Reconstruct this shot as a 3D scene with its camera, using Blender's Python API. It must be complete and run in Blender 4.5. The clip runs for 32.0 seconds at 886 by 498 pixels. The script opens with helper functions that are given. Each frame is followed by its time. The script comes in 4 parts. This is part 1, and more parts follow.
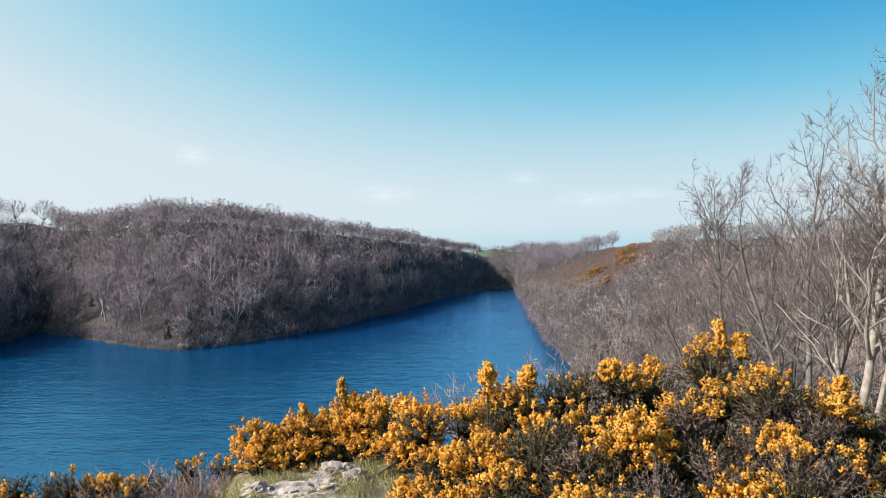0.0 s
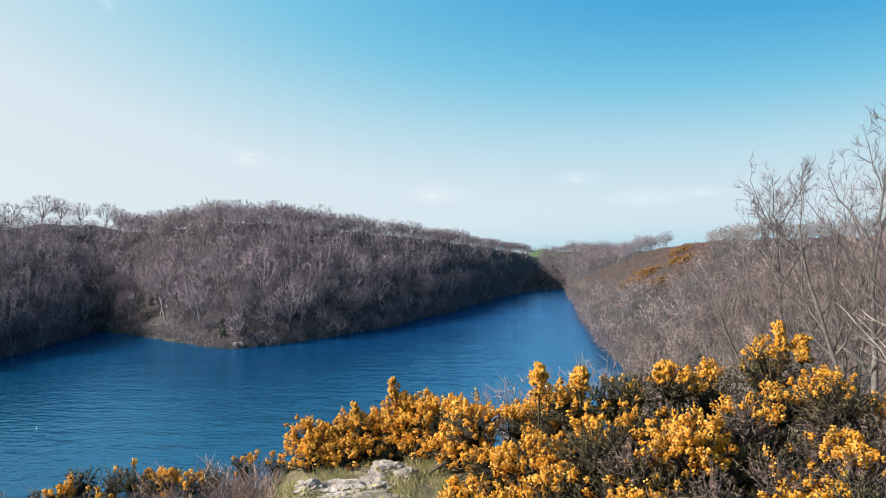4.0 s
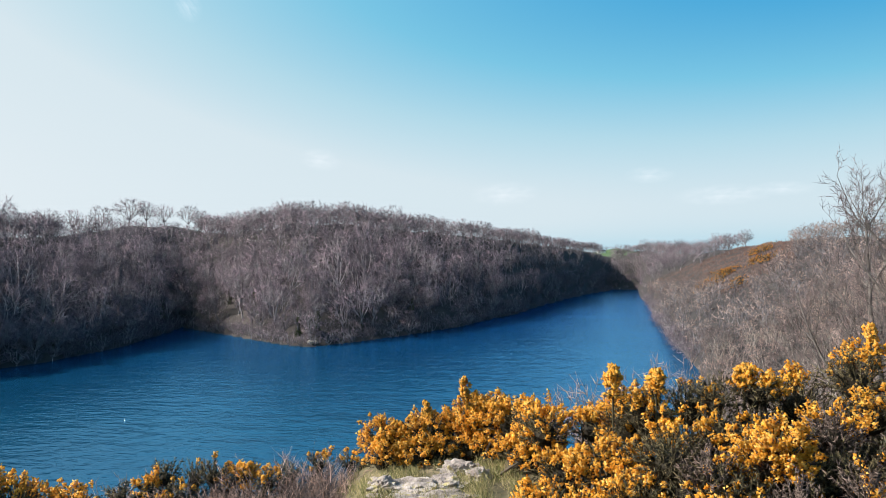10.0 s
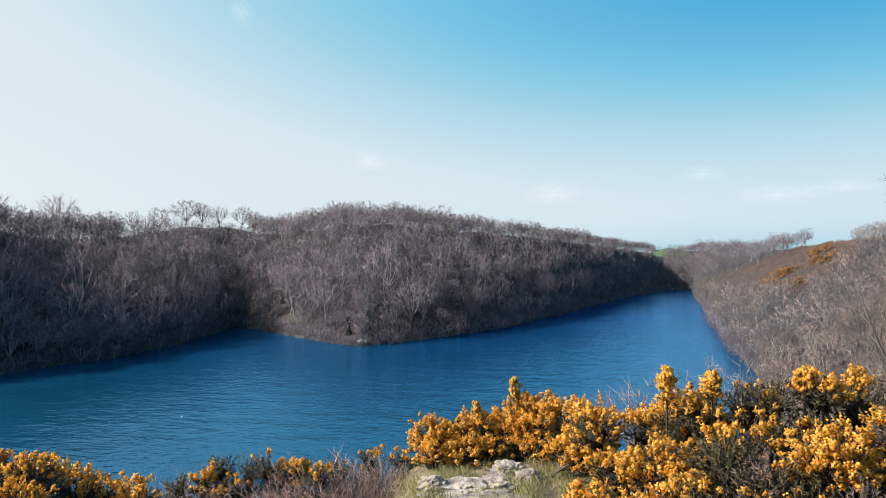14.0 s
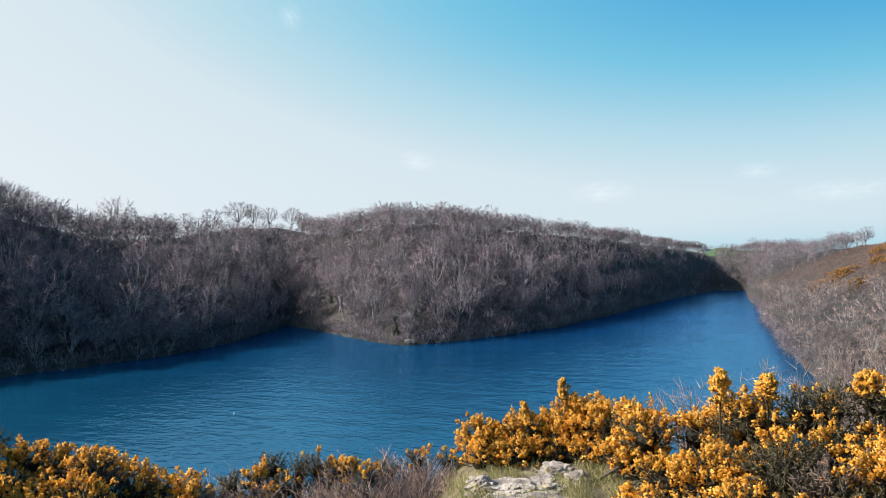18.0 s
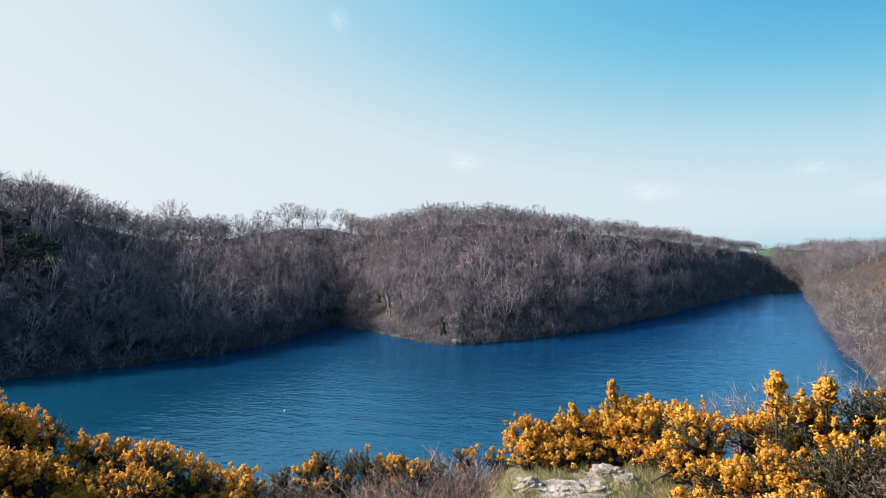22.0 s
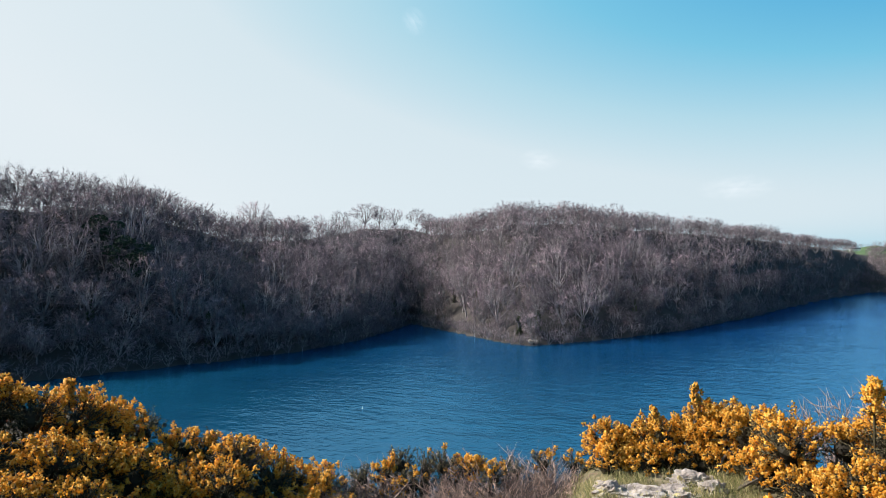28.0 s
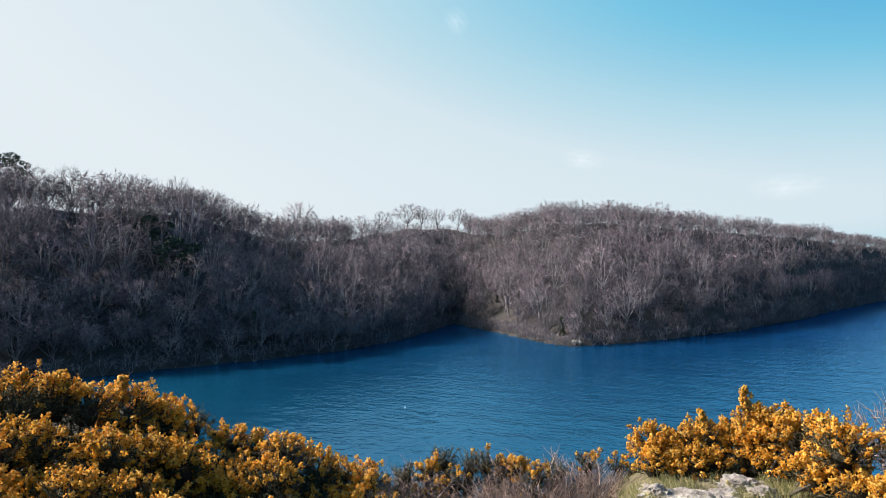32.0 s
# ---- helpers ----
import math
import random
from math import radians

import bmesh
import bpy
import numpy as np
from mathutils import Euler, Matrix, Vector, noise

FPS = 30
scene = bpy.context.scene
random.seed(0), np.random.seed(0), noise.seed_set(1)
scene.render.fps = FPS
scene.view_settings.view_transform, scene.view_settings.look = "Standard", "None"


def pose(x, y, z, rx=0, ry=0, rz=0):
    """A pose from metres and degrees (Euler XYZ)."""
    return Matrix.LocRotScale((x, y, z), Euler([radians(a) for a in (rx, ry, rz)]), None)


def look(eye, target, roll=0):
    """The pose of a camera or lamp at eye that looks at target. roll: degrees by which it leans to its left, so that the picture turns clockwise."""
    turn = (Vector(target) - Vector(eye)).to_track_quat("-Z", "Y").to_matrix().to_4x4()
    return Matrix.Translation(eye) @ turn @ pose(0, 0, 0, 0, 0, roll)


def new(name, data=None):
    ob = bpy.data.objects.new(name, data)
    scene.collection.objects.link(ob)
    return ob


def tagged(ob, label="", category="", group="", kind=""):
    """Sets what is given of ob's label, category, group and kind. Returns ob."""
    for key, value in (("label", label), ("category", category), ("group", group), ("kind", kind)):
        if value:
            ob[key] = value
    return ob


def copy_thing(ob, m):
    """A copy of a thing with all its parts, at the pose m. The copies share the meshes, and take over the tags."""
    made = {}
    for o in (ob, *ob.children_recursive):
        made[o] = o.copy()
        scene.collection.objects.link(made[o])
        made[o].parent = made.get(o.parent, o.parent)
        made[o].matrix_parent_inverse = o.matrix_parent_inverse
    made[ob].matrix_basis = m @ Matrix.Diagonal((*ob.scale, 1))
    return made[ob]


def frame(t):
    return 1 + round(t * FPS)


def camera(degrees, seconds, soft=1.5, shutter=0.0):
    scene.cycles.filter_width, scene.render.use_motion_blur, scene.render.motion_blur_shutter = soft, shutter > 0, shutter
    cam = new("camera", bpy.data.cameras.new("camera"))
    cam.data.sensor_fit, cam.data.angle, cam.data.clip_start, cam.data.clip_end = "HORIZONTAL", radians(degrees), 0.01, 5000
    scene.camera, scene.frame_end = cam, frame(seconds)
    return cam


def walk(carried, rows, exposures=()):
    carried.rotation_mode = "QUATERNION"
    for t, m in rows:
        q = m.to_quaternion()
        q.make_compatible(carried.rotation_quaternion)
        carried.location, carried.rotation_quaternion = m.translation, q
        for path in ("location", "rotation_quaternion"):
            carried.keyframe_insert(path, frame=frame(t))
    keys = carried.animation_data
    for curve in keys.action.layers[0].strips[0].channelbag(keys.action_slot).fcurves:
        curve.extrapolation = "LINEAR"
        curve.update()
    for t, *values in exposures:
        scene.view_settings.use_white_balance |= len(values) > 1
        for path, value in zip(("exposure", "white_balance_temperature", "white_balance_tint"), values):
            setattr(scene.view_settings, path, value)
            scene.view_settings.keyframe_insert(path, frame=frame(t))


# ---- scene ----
# ---------------------------------------------------------------- camera and its walk
EYE = 14.0  # height of the eye over the lake
cam = camera(63.28, 32.0, soft=0.8)
ROWS = [
    (0, 0.000, 0.000, 14.000, 91.70, 0.17, 0.00),
    (0.5, -0.001, 0.001, 14.000, 91.70, 0.17, 0.41),
    (1, -0.002, 0.002, 14.000, 91.71, 0.16, 0.88),
    (1.5, -0.002, 0.002, 13.999, 91.71, 0.16, 1.33),
    (2, -0.003, 0.003, 13.999, 91.71, 0.16, 1.88),
    (2.5, -0.004, 0.004, 13.999, 91.72, 0.16, 2.41),
    (3, -0.005, 0.004, 13.999, 91.72, 0.16, 2.96),
    (3.5, -0.005, 0.005, 13.999, 91.73, 0.15, 3.46),
    (5.5, -0.008, 0.007, 13.998, 91.73, 0.15, 5.48),
    (6, -0.009, 0.007, 13.998, 91.73, 0.14, 5.90),
    (6.5, -0.010, 0.008, 13.998, 91.73, 0.14, 6.27),
    (7, -0.010, 0.008, 13.998, 91.74, 0.13, 6.70),
    (7.5, -0.011, 0.008, 13.997, 91.74, 0.13, 7.12),
    (8, -0.012, 0.009, 13.997, 91.74, 0.12, 7.55),
    (8.5, -0.012, 0.009, 13.997, 91.74, 0.12, 7.96),
    (9, -0.013, 0.009, 13.997, 91.74, 0.13, 8.54),
    (9.5, -0.014, 0.009, 13.997, 91.74, 0.13, 9.03),
    (10, -0.014, 0.009, 13.997, 91.74, 0.13, 9.54),
    (10.5, -0.015, 0.010, 13.997, 91.74, 0.12, 10.06),
    (11, -0.016, 0.010, 13.997, 91.74, 0.12, 10.62),
    (11.5, -0.016, 0.010, 13.997, 91.75, 0.11, 11.10),
    (12, -0.017, 0.010, 13.997, 91.75, 0.10, 11.64),
    (12.5, -0.018, 0.010, 13.997, 91.75, 0.09, 12.16),
    (13, -0.018, 0.010, 13.997, 91.75, 0.09, 12.64),
    (13.5, -0.019, 0.010, 13.997, 91.75, 0.09, 12.98),
    (14, -0.019, 0.009, 13.997, 91.75, 0.09, 13.45),
    (14.5, -0.020, 0.009, 13.997, 91.75, 0.09, 13.89),
    (16.5, -0.022, 0.008, 13.997, 91.74, 0.09, 15.66),
    (17, -0.023, 0.008, 13.997, 91.74, 0.08, 16.13),
    (17.5, -0.023, 0.007, 13.997, 91.75, 0.08, 16.63),
    (18, -0.024, 0.007, 13.997, 91.75, 0.08, 17.17),
    (18.5, -0.024, 0.007, 13.997, 91.75, 0.07, 17.66),
    (19, -0.025, 0.006, 13.997, 91.75, 0.07, 18.15),
    (19.5, -0.026, 0.006, 13.997, 91.75, 0.06, 18.62),
    (20, -0.026, 0.005, 13.997, 91.75, 0.06, 19.15),
    (20.5, -0.027, 0.004, 13.998, 91.76, 0.05, 19.60),
    (21, -0.027, 0.004, 13.998, 91.76, 0.05, 20.05),
    (21.5, -0.028, 0.003, 13.998, 91.76, 0.04, 20.50),
    (22, -0.028, 0.002, 13.998, 91.76, 0.04, 20.91),
    (22.5, -0.028, 0.002, 13.998, 91.76, 0.04, 21.33),
    (23, -0.029, 0.001, 13.998, 91.75, 0.04, 21.83),
    (23.5, -0.029, 0.000, 13.998, 91.75, 0.05, 22.31),
    (24, -0.030, -0.001, 13.999, 91.75, 0.05, 22.88),
    (24.5, -0.030, -0.002, 13.999, 91.75, 0.05, 23.43),
    (25, -0.031, -0.002, 13.999, 91.75, 0.05, 23.96),
    (25.5, -0.031, -0.003, 13.999, 91.75, 0.05, 24.48),
    (27.5, -0.033, -0.008, 14.000, 91.75, 0.05, 26.44),
    (28, -0.033, -0.009, 14.000, 91.75, 0.04, 26.92),
    (28.5, -0.034, -0.010, 14.001, 91.75, 0.03, 27.38),
    (29, -0.034, -0.011, 14.001, 91.75, 0.02, 27.81),
    (29.5, -0.034, -0.012, 14.001, 91.75, 0.00, 28.22),
    (30, -0.035, -0.013, 14.001, 91.75, -0.01, 28.70),
    (30.5, -0.035, -0.015, 14.002, 91.74, -0.02, 29.11),
    (31, -0.036, -0.016, 14.002, 91.74, -0.03, 29.51),
    (31.5, -0.036, -0.017, 14.002, 91.74, -0.04, 29.87),
    (32, -0.036, -0.019, 14.003, 91.74, -0.04, 30.29),
]
walk(cam, [(r[0], pose(*r[1:])) for r in ROWS], exposures=[(0.0, 0.98), (32.0, 0.98)])

# ---------------------------------------------------------------- world, sun and exposure
SUN_AZ, SUN_EL = -108.0, 34.0  # degrees from +Y towards +X, and above the horizon
world = bpy.data.worlds.new("sky")
scene.world = world
world.use_nodes = True
wn, wl = world.node_tree.nodes, world.node_tree.links
sky = wn.new("ShaderNodeTexSky")
sky.sky_type = "NISHITA"
sky.sun_disc = False
sky.sun_elevation = radians(SUN_EL)
sky.sun_rotation = radians(SUN_AZ)
sky.altitude = 20
sky.air_density = 1.0
sky.dust_density = 3.0
sky.ozone_density = 2.0
# brightness of the sky, graded from clear azure to the white haze near the sun and the horizon
grey = wn.new("ShaderNodeRGBToBW")
wl.new(sky.outputs[0], grey.inputs[0])
scale = wn.new("ShaderNodeMath")
scale.operation = "MULTIPLY"
scale.inputs[1].default_value = 0.15
wl.new(grey.outputs[0], scale.inputs[0])
gaze = wn.new("ShaderNodeTexCoord")
split = wn.new("ShaderNodeSeparateXYZ")
wl.new(gaze.outputs["Generated"], split.inputs[0])
down = wn.new("ShaderNodeMapRange")  # haze thickens towards the horizon
down.inputs[1].default_value, down.inputs[2].default_value = 0.36, 0.0
down.inputs[3].default_value, down.inputs[4].default_value = 0.0, 1.0
wl.new(split.outputs["Z"], down.inputs[0])
thick = wn.new("ShaderNodeMath")
thick.operation = "POWER"
thick.inputs[1].default_value = 1.8
wl.new(down.outputs[0], thick.inputs[0])
both = wn.new("ShaderNodeMath")
both.operation = "MULTIPLY_ADD"
both.inputs[1].default_value = 0.38
wl.new(thick.outputs[0], both.inputs[0])
wl.new(scale.outputs[0], both.inputs[2])
haze = wn.new("ShaderNodeValToRGB")
for pos, col in ((0.04, (0.008, 0.07, 0.26)), (0.11, (0.022, 0.18, 0.50)), (0.20, (0.055, 0.38, 0.71)), (0.33, (0.20, 0.57, 0.79)), (0.46, (0.46, 0.71, 0.83)), (0.60, (0.69, 0.81, 0.875)), (0.95, (0.78, 0.86, 0.91))):
    e = haze.color_ramp.elements.new(pos)
    e.color = (*col, 1)
haze.color_ramp.elements.remove(haze.color_ramp.elements[0])
haze.color_ramp.elements.remove(haze.color_ramp.elements[len(haze.color_ramp.elements) - 1])
aim = wn.new("ShaderNodeVectorMath")  # haze glows on the side of the sun
aim.operation = "DOT_PRODUCT"
aim.inputs[1].default_value = (math.sin(radians(SUN_AZ)), math.cos(radians(SUN_AZ)), 0)
wl.new(gaze.outputs["Generated"], aim.inputs[0])
glow = wn.new("ShaderNodeMath")
glow.operation = "MULTIPLY_ADD"
glow.inputs[1].default_value = 0.24
wl.new(aim.outputs["Value"], glow.inputs[0])
wl.new(both.outputs[0], glow.inputs[2])
lift = wn.new("ShaderNodeMath")
lift.operation = "ADD"
lift.inputs[1].default_value = 0.025
wl.new(glow.outputs[0], lift.inputs[0])
wl.new(lift.outputs[0], haze.inputs[0])
wl.new(haze.outputs[0], wn["Background"].inputs[0])
wn["Background"].inputs[1].default_value = 0.50
sun = new("sun", bpy.data.lights.new("sun", "SUN"))
sun.data.energy, sun.data.angle, sun.data.color = 5.0, radians(0.55), (1.0, 0.95, 0.86)
_a, _e = radians(SUN_AZ), radians(SUN_EL)
sun.matrix_world = look((0, 0, 60), (-math.sin(_a) * math.cos(_e), -math.cos(_a) * math.cos(_e), 60 - math.sin(_e)))


# ---------------------------------------------------------------- small tools
def rng(seed):
    return np.random.default_rng(seed)


def raw_mesh(name, verts, tris, mats, index=None, smooth=False):
    """A mesh from arrays of vertices and triangles."""
    verts, tris = np.asarray(verts, np.float32), np.asarray(tris, np.int32)
    me = bpy.data.meshes.new(name)
    me.vertices.add(len(verts))
    me.vertices.foreach_set("co", verts.ravel())
    me.loops.add(len(tris) * 3)
    me.loops.foreach_set("vertex_index", tris.ravel())
    me.polygons.add(len(tris))
    me.polygons.foreach_set("loop_start", np.arange(0, len(tris) * 3, 3, dtype=np.int32))
    me.polygons.foreach_set("loop_total", np.full(len(tris), 3, np.int32))
    if smooth:
        me.polygons.foreach_set("use_smooth", np.ones(len(tris), bool))
    for m in mats if isinstance(mats, (list, tuple)) else [mats]:
        me.materials.append(m)
    if index is not None:
        me.polygons.foreach_set("material_index", np.asarray(index, np.int32))
    me.update(calc_edges=True)
    return me


class Soup:
    """Collects vertices and triangles."""

    def __init__(self):
        self.v, self.f, self.n = [], [], 0

    def add(self, v, f):
        if len(v):
            self.v.append(np.asarray(v, float))
            self.f.append(np.asarray(f, int) + self.n)
            self.n += len(v)
        return self

    def arrays(self):
        return np.concatenate(self.v), np.concatenate(self.f)

    def mesh(self, name, mat, smooth=False):
        return raw_mesh(name, *self.arrays(), mat, smooth=smooth)


def part(name, data, parent, label="", kind=""):
    """Links a mesh as one object under a thing or a part."""
    ob = new(name, data)
    ob.parent = parent
    return tagged(ob, label, kind=kind)


def unit(v):
    v = np.asarray(v, float)
    return v / np.maximum(np.linalg.norm(v, axis=-1, keepdims=True), 1e-9)


def side_frames(d):
    ref = np.where(np.abs(d[..., 2:3]) > 0.9, [1.0, 0, 0], [0, 0, 1.0])
    a = unit(np.cross(d, ref))
    return a, np.cross(d, a)


def tube(pts, radii, sides=5):
    """A tapered, closed-ended tube along a polyline."""
    pts, radii = np.asarray(pts, float), np.asarray(radii, float)
    k = len(pts)
    a, b = side_frames(unit(np.gradient(pts, axis=0)))
    ang = np.arange(sides) * 2 * np.pi / sides
    ring = np.cos(ang)[None, :, None] * a[:, None] + np.sin(ang)[None, :, None] * b[:, None]
    v = (pts[:, None] + ring * radii[:, None, None]).reshape(-1, 3)
    i, j = np.meshgrid(np.arange(k - 1), np.arange(sides), indexing="ij")
    p, q = i * sides + j, i * sides + (j + 1) % sides
    r, s = p + sides, q + sides
    f = np.concatenate([np.stack([p, q, s], -1).reshape(-1, 3), np.stack([p, s, r], -1).reshape(-1, 3)])
    tip = len(v)
    v = np.vstack([v, pts[-1] + unit(pts[-1] - pts[-2]) * radii[-1]])
    last = (k - 1) * sides
    f = np.vstack([f, [[last + m, last + (m + 1) % sides, tip] for m in range(sides)]])
    return v, f


def spikes(base, way, length, radius):
    """Three-sided tapering twigs or spines, many at once."""
    n = len(base)
    way = unit(way)
    a, b = side_frames(way)
    length = np.broadcast_to(np.asarray(length, float), (n,))[:, None]
    radius = np.broadcast_to(np.asarray(radius, float), (n,))[:, None]
    v = np.stack([base + a * radius, base + (-0.5 * a + 0.87 * b) * radius, base + (-0.5 * a - 0.87 * b) * radius, base + way * length], 1)
    o = np.arange(n)[:, None, None] * 4
    f = np.array([[0, 1, 3], [1, 2, 3], [2, 0, 3]])[None] + o
    return v.reshape(-1, 3), f.reshape(-1, 3)


OCTA_V = np.array([[1, 0, 0], [-1, 0, 0], [0, 1, 0], [0, -1, 0], [0, 0, 1], [0, 0, -1]], float)
OCTA_F = np.array([[0, 2, 4], [2, 1, 4], [1, 3, 4], [3, 0, 4], [2, 0, 5], [1, 2, 5], [3, 1, 5], [0, 3, 5]])


def florets(centre, way, long, wide):
    """Small pea-flower bodies, longer than wide, many at once."""
    n = len(centre)
    way = unit(way)
    a, b = side_frames(way)
    o = OCTA_V[None]
    long = np.broadcast_to(np.asarray(long, float), (n,))[:, None, None]
    wide = np.broadcast_to(np.asarray(wide, float), (n,))[:, None, None]
    v = centre[:, None] + o[..., 0:1] * a[:, None] * wide + o[..., 1:2] * b[:, None] * wide * 0.8 + o[..., 2:3] * way[:, None] * long
    f = OCTA_F[None] + np.arange(n)[:, None, None] * 6
    return v.reshape(-1, 3), f.reshape(-1, 3)


def around(d, spread, g):
    """Directions scattered round d."""
    return unit(d + g.normal(size=np.shape(d)) * spread)


def polar(az, d, z=0.0):
    return np.array([d * math.sin(radians(az)), d * math.cos(radians(az)), z])


# ---------------------------------------------------------------- materials
def material(name, build):
    m = bpy.data.materials.new(name)
    m.use_nodes = True
    nt = m.node_tree
    bsdf = nt.nodes["Principled BSDF"]
    build(nt, bsdf)
    return m


def node(nt, kind, **sets):
    n = nt.nodes.new(kind)
    for k, v in sets.items():
        n.inputs[k.replace("_", " ")].default_value = v
    return n


def ramp(nt, fac, stops):
    n = nt.nodes.new("ShaderNodeValToRGB")
    while len(n.color_ramp.elements) < len(stops):
        n.color_ramp.elements.new(0.5)
    for e, (pos, col) in zip(n.color_ramp.elements, stops):
        e.position, e.color = pos, (*col, 1)
    nt.links.new(fac, n.inputs[0])
    return n.outputs[0]


def where(nt, space="Object"):
    return nt.nodes.new("ShaderNodeTexCoord").outputs[space]


def mix(nt, fac, a, b, mode="MIX"):
    n = nt.nodes.new("ShaderNodeMix")
    n.data_type, n.blend_type = "RGBA", mode
    for sock, val in ((n.inputs[0], fac), (n.inputs[6], a), (n.inputs[7], b)):
        if hasattr(val, "is_linked"):
            nt.links.new(val, sock)
        elif isinstance(val, tuple):
            sock.default_value = (*val, 1)
        else:
            sock.default_value = val
    return n.outputs[2]


def bump(nt, bsdf, height, strength, distance):
    n = node(nt, "ShaderNodeBump", Strength=strength, Distance=distance)
    nt.links.new(height, n.inputs["Height"])
    nt.links.new(n.outputs[0], bsdf.inputs["Normal"])


def noise_tex(nt, coord, scale, detail=4.0, rough=0.6):
    n = node(nt, "ShaderNodeTexNoise", Scale=scale, Detail=detail, Roughness=rough)
    nt.links.new(coord, n.inputs["Vector"])
    return n.outputs["Fac"]


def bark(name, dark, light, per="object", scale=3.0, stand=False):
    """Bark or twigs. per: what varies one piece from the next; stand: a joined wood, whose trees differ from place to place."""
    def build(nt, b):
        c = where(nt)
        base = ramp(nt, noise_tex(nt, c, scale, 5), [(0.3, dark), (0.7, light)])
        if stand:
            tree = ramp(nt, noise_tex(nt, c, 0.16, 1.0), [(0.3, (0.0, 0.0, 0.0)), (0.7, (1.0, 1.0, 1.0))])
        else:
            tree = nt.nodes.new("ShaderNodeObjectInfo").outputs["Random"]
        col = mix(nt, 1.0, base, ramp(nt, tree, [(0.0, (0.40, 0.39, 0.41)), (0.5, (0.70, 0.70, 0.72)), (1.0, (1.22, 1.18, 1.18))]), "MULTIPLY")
        if per == "island":
            r = nt.nodes.new("ShaderNodeNewGeometry").outputs["Random Per Island"]
            col = mix(nt, 1.0, col, ramp(nt, r, [(0.0, (0.40, 0.37, 0.40)), (0.5, (0.85, 0.81, 0.83)), (1.0, (1.9, 1.75, 1.74))]), "MULTIPLY")
        nt.links.new(col, b.inputs["Base Color"])
        b.inputs["Roughness"].default_value = 0.9
        bump(nt, b, noise_tex(nt, c, scale * 6, 4), 0.5, 0.03)
    return material(name, build)


bark_wood = bark("woodland_bark", (0.07, 0.060, 0.066), (0.38, 0.345, 0.355), scale=1.2)
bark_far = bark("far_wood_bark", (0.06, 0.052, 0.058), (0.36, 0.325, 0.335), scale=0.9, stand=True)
twig_wood = bark("woodland_twigs", (0.085, 0.066, 0.080), (0.290, 0.238, 0.275), per="island", scale=0.5)
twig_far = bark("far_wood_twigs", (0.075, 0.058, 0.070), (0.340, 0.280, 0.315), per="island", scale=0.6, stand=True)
bark_pale = bark("pale_ash_bark", (0.11, 0.095, 0.085), (0.36, 0.32, 0.285), scale=5.0)
twig_pale = bark("pale_twigs", (0.07, 0.054, 0.055), (0.23, 0.185, 0.175), per="island", scale=1.0)
twig_scrub = bark("scrub_twigs", (0.14, 0.105, 0.095), (0.33, 0.26, 0.225), per="island", scale=0.6)
scrub_far = bark("far_scrub_twigs", (0.14, 0.105, 0.095), (0.34, 0.275, 0.235), per="island", scale=0.4, stand=True)
twig_dry = bark("dry_twigs", (0.15, 0.10, 0.085), (0.33, 0.25, 0.20), per="island", scale=2.0)
stem_gorse = bark("gorse_stem", (0.05, 0.04, 0.03), (0.13, 0.10, 0.07), scale=20.0)


def leafy(name, dark, mid, light, per="island", rough=0.7):
    def build(nt, b):
        r = nt.nodes.new("ShaderNodeNewGeometry" if per == "island" else "ShaderNodeObjectInfo")
        r = r.outputs["Random Per Island" if per == "island" else "Random"]
        col = ramp(nt, r, [(0.0, dark), (0.55, mid), (1.0, light)])
        patch = ramp(nt, noise_tex(nt, where(nt, "Object"), 3.0, 3), [(0.3, (0.62, 0.62, 0.62)), (0.7, (1.02, 1.02, 0.98))])
        nt.links.new(mix(nt, 1.0, col, patch, "MULTIPLY"), b.inputs["Base Color"])
        b.inputs["Roughness"].default_value = rough
        b.inputs["Specular IOR Level"].default_value = 0.15
    return material(name, build)


spine_green = leafy("gorse_spines", (0.019, 0.015, 0.009), (0.058, 0.047, 0.025), (0.19, 0.155, 0.085))
# near-black, with the shade inside the bushes put into the colour
inner_shade = leafy("painted_inner_shade", (0.012, 0.009, 0.006), (0.02, 0.016, 0.010), (0.03, 0.024, 0.015), per="object")
spine_brown = leafy("dead_gorse_spines", (0.045, 0.032, 0.028), (0.11, 0.080, 0.070), (0.24, 0.18, 0.158))
petal = leafy("gorse_petals", (0.74, 0.30, 0.023), (0.90, 0.45, 0.055), (0.95, 0.63, 0.18), rough=0.6)


def let_through(m, share, tint):
    """Thin petals let part of the light through."""
    nt = m.node_tree
    b, out = nt.nodes["Principled BSDF"], nt.nodes["Material Output"]
    tr = nt.nodes.new("ShaderNodeBsdfTranslucent")
    nt.links.new(mix(nt, 1.0, b.inputs["Base Color"].links[0].from_socket, tint, "MULTIPLY"), tr.inputs[0])
    mx = node(nt, "ShaderNodeMixShader")
    mx.inputs[0].default_value = share
    nt.links.new(b.outputs[0], mx.inputs[1])
    nt.links.new(tr.outputs[0], mx.inputs[2])
    nt.links.new(mx.outputs[0], out.inputs["Surface"])


